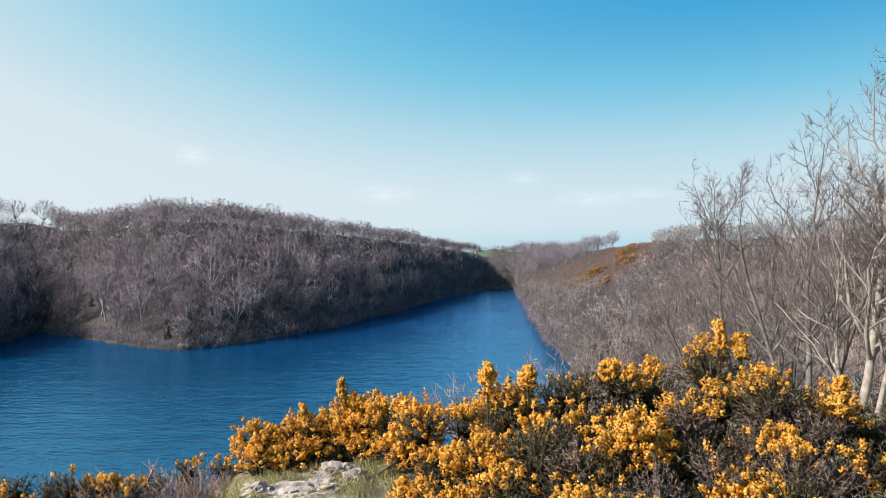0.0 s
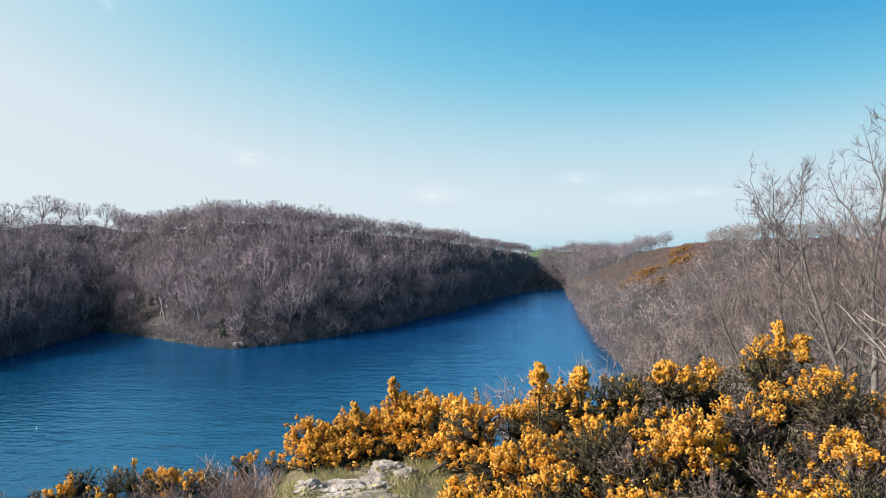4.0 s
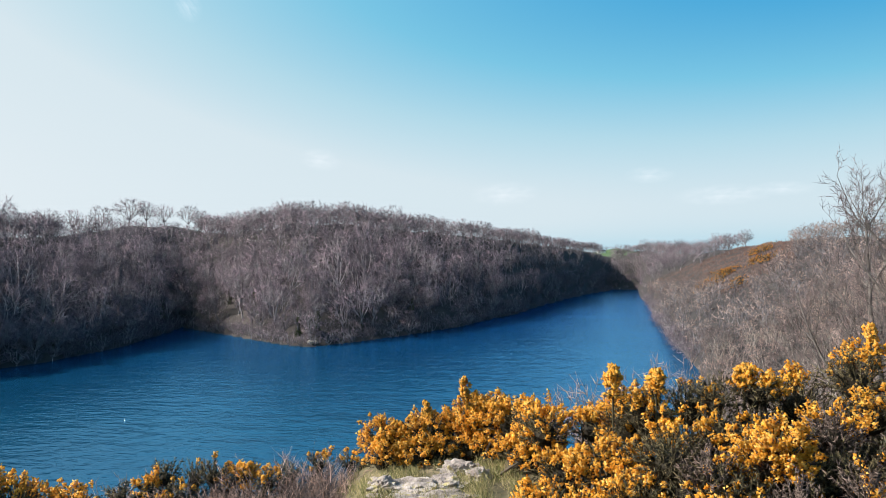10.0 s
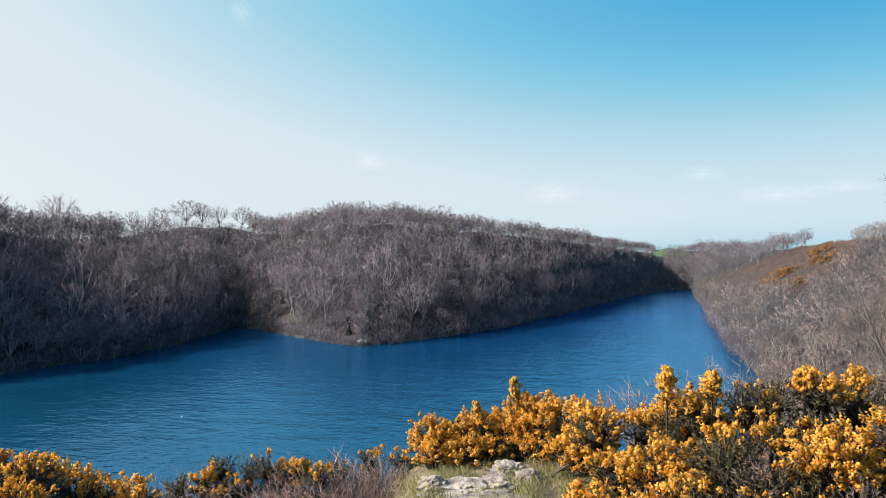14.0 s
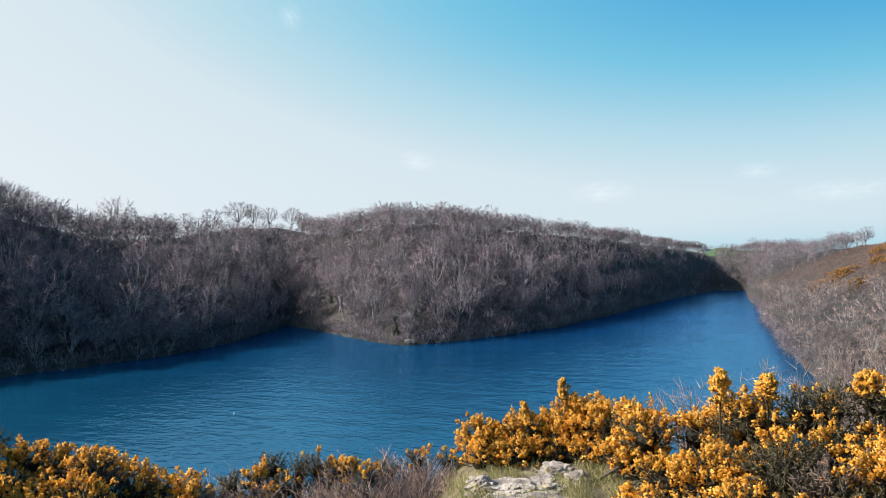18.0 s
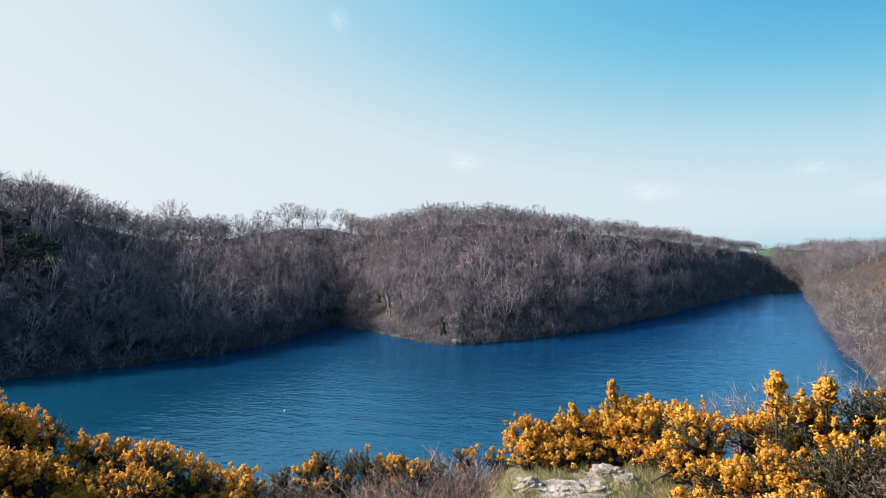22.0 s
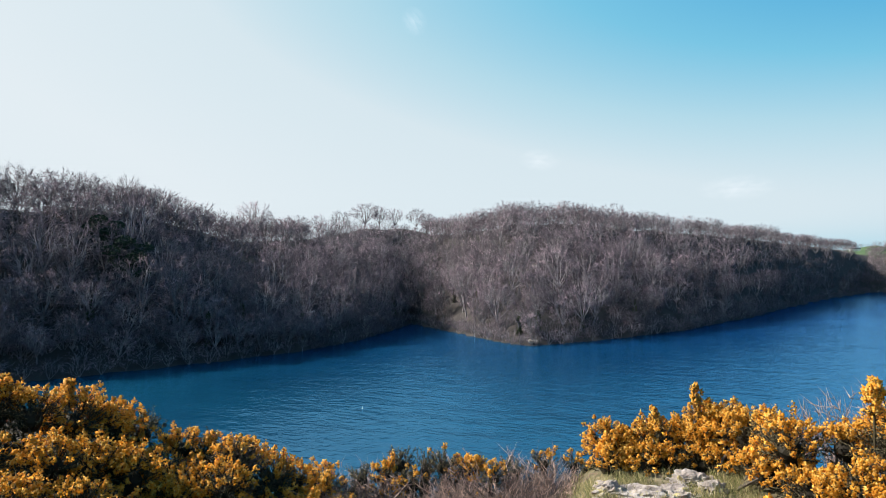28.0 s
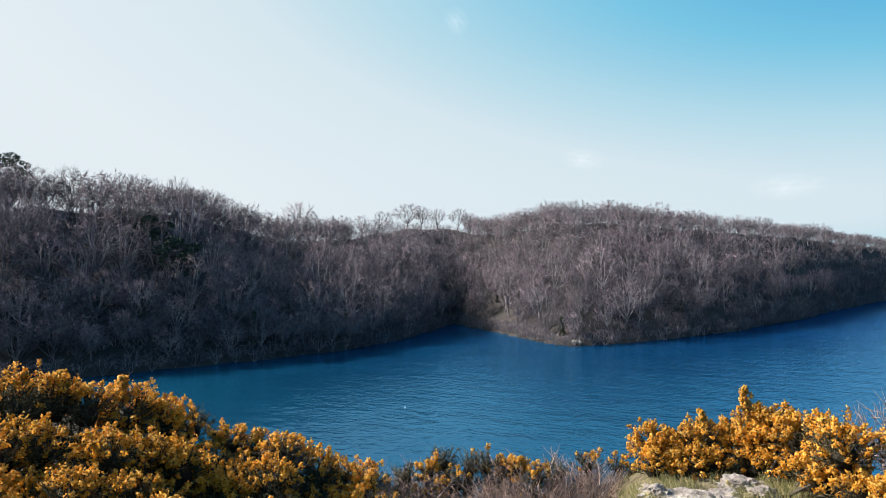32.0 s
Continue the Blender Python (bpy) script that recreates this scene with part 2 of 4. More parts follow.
let_through(petal, 0.4, (1.15, 1.1, 0.9))
far_petal = leafy("far_gorse_petals", (0.32, 0.11, 0.01), (0.46, 0.18, 0.02), (0.58, 0.28, 0.03))
ivy = leafy("ivy_leaves", (0.025, 0.035, 0.015), (0.05, 0.065, 0.028), (0.10, 0.11, 0.05), rough=0.45)
needles = leafy("pine_needles", (0.016, 0.030, 0.020), (0.03, 0.052, 0.034), (0.055, 0.08, 0.05))
blades = leafy("grass_blades", (0.07, 0.085, 0.022), (0.18, 0.155, 0.065), (0.38, 0.31, 0.17))


def ground_build(nt, b):
    c = where(nt)
    litter = ramp(nt, noise_tex(nt, c, 0.25, 6), [(0.3, (0.016, 0.012, 0.012)), (0.55, (0.033, 0.026, 0.024)), (0.75, (0.058, 0.046, 0.039))])
    turf = ramp(nt, noise_tex(nt, c, 5.0, 6), [(0.3, (0.05, 0.042, 0.022)), (0.5, (0.12, 0.098, 0.05)), (0.72, (0.25, 0.20, 0.125))])
    field = ramp(nt, noise_tex(nt, c, 0.02, 3), [(0.35, (0.035, 0.07, 0.018)), (0.65, (0.065, 0.11, 0.03))])
    dist = nt.nodes.new("ShaderNodeVectorMath")
    dist.operation = "LENGTH"
    nt.links.new(c, dist.inputs[0])
    near = nt.nodes.new("ShaderNodeMapRange")
    nt.links.new(dist.outputs["Value"], near.inputs[0])
    near.inputs[1].default_value, near.inputs[2].default_value = 18, 40
    far = nt.nodes.new("ShaderNodeMapRange")
    nt.links.new(dist.outputs["Value"], far.inputs[0])
    far.inputs[1].default_value, far.inputs[2].default_value = 640, 700
    col = mix(nt, far.outputs[0], mix(nt, near.outputs[0], turf, litter), field)
    nt.links.new(col, b.inputs["Base Color"])
    b.inputs["Roughness"].default_value = 0.95
    bump(nt, b, noise_tex(nt, c, 12, 6), 0.6, 0.05)


ground_mat = material("ground_turf_and_litter", ground_build)


def water_build(nt, b):
    c = where(nt)
    stretch = node(nt, "ShaderNodeMapping")
    stretch.inputs["Scale"].default_value = (0.55, 1.0, 1.0)
    stretch.inputs["Rotation"].default_value = (0, 0, radians(18))
    nt.links.new(c, stretch.inputs["Vector"])
    small = noise_tex(nt, stretch.outputs[0], 1.25, 3, 0.55)
    big = noise_tex(nt, stretch.outputs[0], 0.3, 3, 0.5)
    add = nt.nodes.new("ShaderNodeMath")
    add.operation = "MULTIPLY_ADD"
    nt.links.new(big, add.inputs[0])
    add.inputs[1].default_value = 1.6
    nt.links.new(small, add.inputs[2])
    bump(nt, b, add.outputs[0], 1.0, 0.075)
    wave = b.inputs["Normal"].links[0].from_socket
    # the water itself: teal nearby, turning to a deep blue further along Y
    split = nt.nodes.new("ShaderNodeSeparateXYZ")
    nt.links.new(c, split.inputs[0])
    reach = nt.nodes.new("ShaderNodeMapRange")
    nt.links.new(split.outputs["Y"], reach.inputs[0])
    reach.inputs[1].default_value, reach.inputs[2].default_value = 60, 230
    near_teal = ramp(nt, noise_tex(nt, c, 0.03, 3), [(0.35, (0.003, 0.039, 0.082)), (0.65, (0.004, 0.056, 0.112))])
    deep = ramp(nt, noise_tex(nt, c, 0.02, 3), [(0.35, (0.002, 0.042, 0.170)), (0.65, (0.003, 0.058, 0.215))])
    nt.links.new(mix(nt, reach.outputs[0], near_teal, deep), b.inputs["Base Color"])
    b.inputs["Roughness"].default_value = 0.5
    b.inputs["Specular IOR Level"].default_value = 0.0
    gloss = node(nt, "ShaderNodeBsdfGlossy", Roughness=0.1, Color=(0.30, 0.68, 1.0, 1))
    gust = ramp(nt, noise_tex(nt, c, 0.035, 4), [(0.35, (0.03, 0.03, 0.03)), (0.7, (0.16, 0.16, 0.16))])  # breeze over the lake
    nt.links.new(gust, gloss.inputs["Roughness"])
    nt.links.new(wave, gloss.inputs["Normal"])
    fres = node(nt, "ShaderNodeFresnel", IOR=1.5)
    nt.links.new(wave, fres.inputs["Normal"])
    low = nt.nodes.new("ShaderNodeMath")  # a ruffled surface never mirrors fully
    low.operation = "MINIMUM"
    nt.links.new(fres.outputs[0], low.inputs[0])
    low.inputs[1].default_value = 0.72
    mx = nt.nodes.new("ShaderNodeMixShader")
    nt.links.new(low.outputs[0], mx.inputs[0])
    nt.links.new(b.outputs[0], mx.inputs[1])
    nt.links.new(gloss.outputs[0], mx.inputs[2])
    nt.links.new(mx.outputs[0], nt.nodes["Material Output"].inputs["Surface"])


water_mat = material("lake_water", water_build)


def rock_build(nt, b):
    c = where(nt)
    col = ramp(nt, noise_tex(nt, c, 6, 8, 0.7), [(0.34, (0.06, 0.05, 0.05)), (0.46, (0.26, 0.215, 0.195)), (0.68, (0.52, 0.46, 0.42))])
    lichen = ramp(nt, noise_tex(nt, c, 14, 3), [(0.58, (0, 0, 0)), (0.66, (1, 1, 1))])
    nt.links.new(mix(nt, lichen, col, (0.36, 0.30, 0.14)), b.inputs["Base Color"])
    b.inputs["Roughness"].default_value = 0.9
    bump(nt, b, noise_tex(nt, c, 22, 8, 0.7), 0.8, 0.03)


rock_mat = material("limestone", rock_build)

# ---------------------------------------------------------------- the ground: one sheet to the horizon
# bearing, far shore, skyline angle, height of the growth on the ridge, width of the slope
PLAN = [(-78, 105, 7.3, 8, 39), (-62, 106, 7.5, 8, 39), (-59.8, 106, 7.7, 8, 39), (-57, 107, 7.2, 8, 39), (-54.3, 108, 7.8, 8, 39), (-51, 111, 7.1, 7.5, 43), (-47, 115, 5.85, 7, 52),
        (-43.5, 119, 4.7, 7, 60), (-38.5, 128, 4.3, 6.8, 80), (-35, 140, 4.65, 6.8, 100), (-33.5, 148, 5.0, 7, 100), (-31, 172, 5.0, 7, 90), (-29.5, 194, 4.8, 6.8, 80)]
PLAN += [(-27, 173, 4.4, 7, 85), (-24, 152, 5.0, 7, 85), (-22, 141, 5.35, 7, 85), (-20, 136, 5.6, 7, 85), (-16.8, 143, 5.6, 7, 85), (-12.6, 157, 4.85, 6.5, 85),
         (-8.2, 181, 4.25, 6.5, 90), (-3.8, 235, 3.55, 6.5, 90), (-0.6, 332, 2.75, 6.5, 90), (2.1, 455, 2.3, 8, 90)]
PLAN += [(3.9, 552, 1.6, 8, 110), (5.8, 545, 2.2, 6.5, 90), (6.3, 330, 2.2, 6.5, 260), (7.1, 210, 2.15, 8, 330), (7.8, 166, 2.1, 8, 330), (8.9, 128, 2.05, 6, 330),
         (10.4, 97, 1.95, 4, 260), (14.8, 75, 2.4, 2.5, 200), (18, 62, 3.1, 3, 150), (21, 56, 3.5, 4, 120), (32, 48, 3.9, 4, 90), (78, 45, 4, 4, 80)]
P_AZ, P_SHORE, P_SKY, P_TREE, P_WIDE = np.array(PLAN).T
NEAR_AZ = [-75, -30, 0, 5, 9, 12, 20, 32, 75]
NEAR_D = [30, 31, 34, 40, 52, 58, 56, 48, 45]
LOW_Z = [0, 0, 0, 0, 0, 0.6, 2.5, 5.0, 8.0]


def shore(az):
    return np.interp(az, P_AZ, P_SHORE)


def ridge(az):
    """Distance and ground height of the ridge at a bearing."""
    d = shore(az) + np.interp(az, P_AZ, P_WIDE)
    return d, EYE + d * np.tan(np.radians(np.interp(az, P_AZ, P_SKY) - 0.1 * np.clip(-az / 4, 0, 1))) - np.interp(az, P_AZ, P_TREE)


def smooth(t):
    t = np.clip(t, 0, 1)
    return t * t * (3 - 2 * t)


def ground_z(x, y, bumps=True):
    x, y = np.asarray(x, float), np.asarray(y, float)
    d, az = np.hypot(x, y), np.degrees(np.arctan2(x, y))
    ds, (dr, zr) = shore(az), ridge(az)
    dn, low = np.interp(az, NEAR_AZ, NEAR_D), np.interp(az, NEAR_AZ, LOW_Z)
    dn = np.minimum(dn, ds)
    brow = np.interp(az, [-40, 0, 10, 20, 32], [6.5, 6.5, 7.2, 9.0, 12.0])
    top = 12.40 - 0.06 * np.maximum(d - 5.5, 0) * (d < brow) - 0.06 * np.maximum(brow - 5.5, 0) * (d >= brow)
    down = np.clip((d - brow) / np.maximum(dn - brow, 1), 0, 1)
    z = top * (1 - down) ** 1.15 + low * down
    mid = (d > dn) & (d < ds)
    span = np.maximum(ds - dn, 1)
    bed = low - 3.5 * np.sin(np.pi * np.clip((d - dn) / span, 0, 1)) * (low < 0.3)
    z = z - 0.5 * smooth((-az - 14) / 8) * smooth((d - 4.0) / 2.2) * (d < dn) * np.clip((dn - d) / 6, 0, 1)
    z = np.where(mid, bed, z)
    up = (d - ds) / np.maximum(dr - ds, 1)
    low_s = np.where(low < 0.3, 0, low)
    slope = low_s + 0.5 * np.clip((d - ds) / 2, 0, 1) + (zr - low_s - 0.5) * (0.9 * np.clip(up, 0, 1) + 0.1 * np.sin(np.clip(up, 0, 1) * np.pi / 2))
    z = np.where(d >= ds, slope, z)
    z = np.where(d > dr, zr - smooth((d - dr) / 500) * np.maximum(zr - 14, 0) * 0.5, z)
    rise = np.clip((d - 640) / 260, 0, 1) * (EYE + 900 * math.tan(radians(1.74)) - 26) + 26
    z = np.where(d > np.maximum(dr, 640), np.maximum(z, rise * np.clip(1 - np.abs(az - 4) / 14, 0, 1)), z)
    back = smooth((np.where(az < 0, np.abs(az) - 40, np.abs(az)) - 68) / 16)
    z = z * (1 - back) + back * (12.4 + 0.02 * np.minimum(d, 300))
    if bumps:
        w = 0.04 + 0.5 * np.clip((d - 15) / 100, 0, 1)
        z = z + w * (np.sin(x * 0.31 + 1.3 * np.sin(y * 0.11)) * np.cos(y * 0.27 + x * 0.05)) * np.where((z > 0.8) | (d < 20), 1, 0.15)
        z = z + 0.03 * np.sin(x * 2.1 + y) * np.sin(y * 1.7 - x * 0.6) * (d < 30)
    return z


def gz(x, y):
    return float(ground_z(x, y))


view = np.arange(-70, 70, 0.7)
rest = np.arange(70, 290, 5.0)
AZ = np.radians(np.concatenate([view, rest]))
RD = np.concatenate([np.linspace(0.3, 9, 40), np.geomspace(9.4, 120, 60), np.linspace(123, 320, 70), np.geomspace(328, 800, 40), np.geomspace(900, 4500, 12)])
A, D = np.meshgrid(AZ, RD, indexing="ij")
GX, GY = D * np.sin(A), D * np.cos(A)
GZ = ground_z(GX, GY)
na, nd = A.shape
v = np.stack([GX, GY, GZ], -1).reshape(-1, 3)
v = np.vstack([v, [[0, 0, 12.4]]])
i, j = np.meshgrid(np.arange(na), np.arange(nd - 1), indexing="ij")
p, q = i * nd + j, ((i + 1) % na) * nd + j
f = np.concatenate([np.stack([p, p + 1, q + 1], -1).reshape(-1, 3), np.stack([p, q + 1, q], -1).reshape(-1, 3)])
f = f[:, ::-1]
f = np.vstack([f, [[len(v) - 1, ((k + 1) % na) * nd, k * nd] for k in range(na)]])
f = f[:, ::-1]
tagged(new("ground", raw_mesh("ground", v, f, ground_mat, smooth=True)), "sloping ground of thin turf, leaf litter and far pasture", "ground", kind="structure")

# the lake
ang = np.radians(np.arange(-69, 21, 1.0))
v = np.array([[0.0, 20.0, 0.0]] + [[900 * math.sin(a), 900 * math.cos(a), 0.0] for a in ang])
f = [[0, k + 1, k] for k in range(1, len(ang))]
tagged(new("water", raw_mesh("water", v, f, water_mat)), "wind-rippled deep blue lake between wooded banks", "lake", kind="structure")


# ---------------------------------------------------------------- bare trees
def tree_thing(name, wood, fine, bark_m, twig_m):
    ob = new(name)
    part("trunk", wood.mesh("trunk", bark_m, True), ob)
    part("crown", fine.mesh("crown", twig_m), ob)
    return ob


def place(az, d, sink=0.0):
    x, y, _ = polar(az, d)
    return x, y, gz(x, y) - sink


# woodland trees: a few forms, then copies
def fan_tree(seed, height, spread, limbs=7, tips=60, sprays=12, twig_r=0.016, trunk_r=0.17, fork=0.26, sides=3, low=0.3, reach=0.24):
    """A leafless broad-crowned tree: a short trunk, limbs that fan out, branches to a lobed dome, and a haze of twigs at their ends."""
    g = rng(seed)
    wood, fine = Soup(), Soup()
    lean = np.array([*(g.normal(size=2) * 0.05 * height), 0])
    hub = lean + [0, 0, fork * height]
    wood.add(*tube(np.array([[0, 0, -0.8], lean * 0.4 + [0, 0, fork * height * 0.5], hub]), [trunk_r * 1.3, trunk_r, trunk_r * 0.85], 6 if sides > 3 else 4))
    mid = lean + [0, 0, height * 0.55]
    size = np.array([spread, spread, height * 0.45])
    n = np.arange(limbs)
    lz = 0.92 - 0.85 * (n + 0.3) / limbs
    lp = n * 2.4 + g.uniform(0, 6.28) + g.normal(size=limbs) * 0.25
    way = np.stack([np.cos(lp) * np.sqrt(1 - lz ** 2), np.sin(lp) * np.sqrt(1 - lz ** 2), lz], -1)
    k = np.arange(tips)
    tz = np.clip(1 - (k + 0.5) / tips * (1 + low) + g.normal(size=tips) * 0.05, -0.6, 0.99)
    tp = k * 2.39996 + g.normal(size=tips) * 0.2
    out = np.stack([np.cos(tp) * np.sqrt(1 - tz ** 2), np.sin(tp) * np.sqrt(1 - tz ** 2), tz], -1)
    close = out @ way.T
    own = np.argmax(close, 1)
    ends = mid + out * size * (0.62 + 0.36 * np.clip(close.max(1), 0, 1) ** 3 + g.normal(size=tips) * 0.05)[:, None]
    for i in range(limbs):
        end = mid + way[i] * size * g.uniform(0.42, 0.58)
        bend = hub * 0.5 + end * 0.5 + way[i] * [1, 1, 0] * spread * 0.14 + g.normal(size=3) * 0.05 * spread
        wood.add(*tube(np.array([hub, bend, end]), [trunk_r * 0.66, trunk_r * 0.48, trunk_r * 0.3], sides))
        for e in ends[own == i]:
            u = g.uniform(0.15, 1)
            p = bend * (1 - u) + end * u
            q = (p + e) / 2 + g.normal(size=3) * 0.07 * spread + [0, 0, 0.03 * height]
            pts = [p, q, e] if sprays > 8 else [p, e]
            wood.add(*tube(np.array(pts), np.linspace(trunk_r * 0.26, trunk_r * 0.09, len(pts)), 3))
            t = g.uniform(0.1, 1, sprays)[:, None]
            b = q * (1 - t) + e * t
            w = around(np.tile(unit(e - q) + [0, 0, 0.12], (sprays, 1)), 0.6, g)
            fine.add(*spikes(b, w, spread * reach * g.uniform(0.6, 1.3, sprays), twig_r * g.uniform(0.7, 1.3, sprays)))
    return wood, fine


WOOD = []
for s, (h, sp) in enumerate([(9.8, 4.1), (9.0, 4.5), (11.2, 4.3), (8.6, 3.9), (9.8, 4.9), (8.0, 3.6)]):
    WOOD.append((*fan_tree(100 + s, h, sp, 7 + s % 3, 66, 13, 0.02, sides=4, fork=0.16 + 0.03 * (s % 3), low=0.55, reach=0.27), h))
FAR_FORMS = []
for s in range(5):
    FAR_FORMS.append(fan_tree(150 + s, 9.4, 4.4, 6 + s % 3, 46, 7, 0.034, trunk_r=0.15, fork=0.2, low=0.4, reach=0.22))
CREST_FORMS = []
for s in range(4):
    CREST_FORMS.append(fan_tree(190 + s, 9.4, 4.6, 6 + s % 3, 70, 10, 0.03, trunk_r=0.17, fork=0.13, low=0.6, reach=0.19))
SMALL_FORMS = []
for s in range(4):
    SMALL_FORMS.append(fan_tree(160 + s, 4.2, 2.2, 6, 22, 6, 0.03, trunk_r=0.08, fork=0.12, low=0.5, reach=0.28))
LOW = []
for s in range(3):
    LOW.append(fan_tree(170 + s, 3.2, 2.2, 6, 28, 9, 0.017, trunk_r=0.07, fork=0.06, low=0.75))


def put(pair, m, wood_soup, fine_soup):
    """Adds one form of tree, moved by a matrix, to the joined growth."""
    r = np.array(m.to_4x4())
    for one, into in zip(pair, (wood_soup, fine_soup)):
        v, f = one.arrays()
        into.add(v @ r[:3, :3].T + r[:3, 3], f)


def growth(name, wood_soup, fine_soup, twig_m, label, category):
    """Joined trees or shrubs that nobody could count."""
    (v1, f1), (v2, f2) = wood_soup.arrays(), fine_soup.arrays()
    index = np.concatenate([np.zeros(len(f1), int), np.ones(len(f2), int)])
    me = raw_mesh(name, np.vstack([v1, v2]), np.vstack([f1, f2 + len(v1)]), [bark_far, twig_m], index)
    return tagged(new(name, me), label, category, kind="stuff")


g = rng(7)
spots = []
cell = {}


def free(x, y, gap):
    c = (int(x // 10), int(y // 10))
    for a in (-1, 0, 1):
        for b in (-1, 0, 1):
            for px, py in cell.get((c[0] + a, c[1] + b), ()):
                if (px - x) ** 2 + (py - y) ** 2 < gap * gap:
                    return False
    cell.setdefault(c, []).append((x, y))
    return True


for n in range(30000):
    az = g.uniform(-66, 10)
    ds, (dr, zr) = float(shore(az)), ridge(az)
    d = math.sqrt(g.uniform(ds ** 2, (dr + 6) ** 2)) + 0.8
    if az > 5.4 and d < 430 or 1.8 < az < 3.8 and d > 590 or d > 720:
        continue
    gap = 4.1 if d < 230 else 5.4 if d < 420 else 7.2
    lone = -37.5 < az < -28.5  # single trees stand on this part of the crest
    if lone and d > dr - 7:
        continue
    if d > dr - 4:
        gap = 3.8
    x, y, _ = polar(az, d)
    if free(x, y, gap):
        spots.append((d - ds, az, d, x, y))
spots.sort(key=lambda s: (s[0] > 40, s[2] > 260, s[0]))
TREES_NEAR = 300
makers = []
for wood, fine, h in WOOD:
    makers.append((tree_thing("tree", wood, fine, bark_wood, twig_wood), h))
for m, h in makers:
    tagged(m, "leafless grey-brown woodland tree on the lake bank", "tree", "woodland trees on the far bank")
far, far_fine = Soup(), Soup()
used = set()
for n, (e, az, d, x, y) in enumerate(spots):
    k = int(g.integers(0, len(makers)))
    dr = float(ridge(az)[0])
    s = g.uniform(0.72, 1.15) * (0.7 if e < 4 else 1.0)
    if d > dr - 22 and -37.5 < az < -28.5:
        s *= 0.55
    if d > dr - 5:  # trees of the crest stand up to the skyline
        s = float(np.interp(az, P_AZ, P_TREE)) * g.uniform(0.72, 1.12) / 9.4
    wide = g.uniform(1.1, 1.4) if d > dr - 5 else 1.0
    turn = g.uniform(0, 360)
    m = pose(x, y, gz(x, y), g.normal() * 4, g.normal() * 4, turn)
    if n < TREES_NEAR:
        if k not in used:
            used.add(k)
            ob = makers[k][0]
            ob.matrix_basis = m @ Matrix.Diagonal((s, s, s, 1))
        else:
            src = makers[k][0]
            ob = copy_thing(src, m)
            ob.scale = (s, s, s * g.uniform(0.9, 1.12))
    else:
        put(CREST_FORMS[k % 4] if d > dr - 5 else FAR_FORMS[k % 5], m @ Matrix.Diagonal((s * wide, s * wide, s, 1)), far, far_fine)
# single trees on the open part of the crest
for n, (az, up, wide) in enumerate(((-41.5, 0.95, 1.15), (-38.6, 0.1, 1.3), (-36.6, 0.0, 1.2), (-34.9, 0.15, 1.0), (-33.2, 0.4, 1.45), (-32.0, 0.2, 0.9), (-30.7, 0.05, 1.15), (-29.2, 0.3, 0.95), (-28.3, 0.1, 1.2))):
    d = float(ridge(az)[0]) + 1.0
    x, y, z = place(az, d)
    s = (EYE + d * math.tan(radians(float(np.interp(az, P_AZ, P_SKY)) + up)) - z) / makers[n % 6][1]
    ob = copy_thing(makers[n % 6][0], pose(x, y, z, 0, 0, n * 77))
    ob.scale = (s * wide, s * wide, s)
    tagged(ob, "single leafless round-crowned tree on the skyline", "tree", "single trees on the crest")
# undergrowth on the lower slope
for n in range(460):
    az = g.uniform(-64, -2) if n < 300 else g.uniform(-64, -32)
    d = float(shore(az)) + 3 + (30 if n < 300 else 12) * g.uniform() ** 1.3
    x, y, z = place(az, d)
    s = g.uniform(0.7, 1.3) if n < 300 else g.uniform(1.2, 1.9)
    put(LOW[n % 3], pose(x, y, z - 0.4 * s, 0, 0, g.uniform(0, 360)) @ Matrix.Diagonal((s, s, s, 1)), far, far_fine)
# undergrowth below the crest
az = -64.0
while az < 1.6:
    d0 = float(ridge(az)[0])
    for row in (-7, -2) if -37.5 < az < -28.5 else (-6, -1, 2.5):
        x, y, z = place(az + g.normal() * 0.2, d0 + row + g.normal())
        s = g.uniform(0.5, 0.75) if -37.5 < az < -28.5 else g.uniform(1.5, 2.1)
        put(LOW[int(g.integers(0, 3))], pose(x, y, z - 0.5 * s, 0, 0, g.uniform(0, 360)) @ Matrix.Diagonal((s, s, s, 1)), far, far_fine)
    az += math.degrees(4.0 / d0)
# clumps and a hedge line on the far fields
for az, d, n, wide in ((0.3, 700, 5, 14), (0.9, 720, 5, 12), (5.3, 730, 7, 18), (6.6, 740, 6, 16), (8.0, 720, 7, 20), (9.4, 720, 7, 20), (10.8, 720, 6, 20), (2.4, 860, 4, 14), (3.4, 870, 4, 14), (4.3, 760, 4, 14), (9.6, 440, 6, 12), (10.4, 410, 7, 14)):
    for k in range(n):
        x, y, _ = polar(az, d)
        x, y = x + g.normal() * wide * 0.5, y + g.normal() * 8
        s = g.uniform(0.75, 1.25) * (0.5 if d > 800 else 0.6 if d < 500 else 1.0)
        put(FAR_FORMS[k % 5], pose(x, y, gz(x, y) - 0.3, 0, 0, g.uniform(0, 360)) @ Matrix.Diagonal((s, s, s, 1)), far, far_fine)
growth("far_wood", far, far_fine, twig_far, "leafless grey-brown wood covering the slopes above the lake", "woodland")

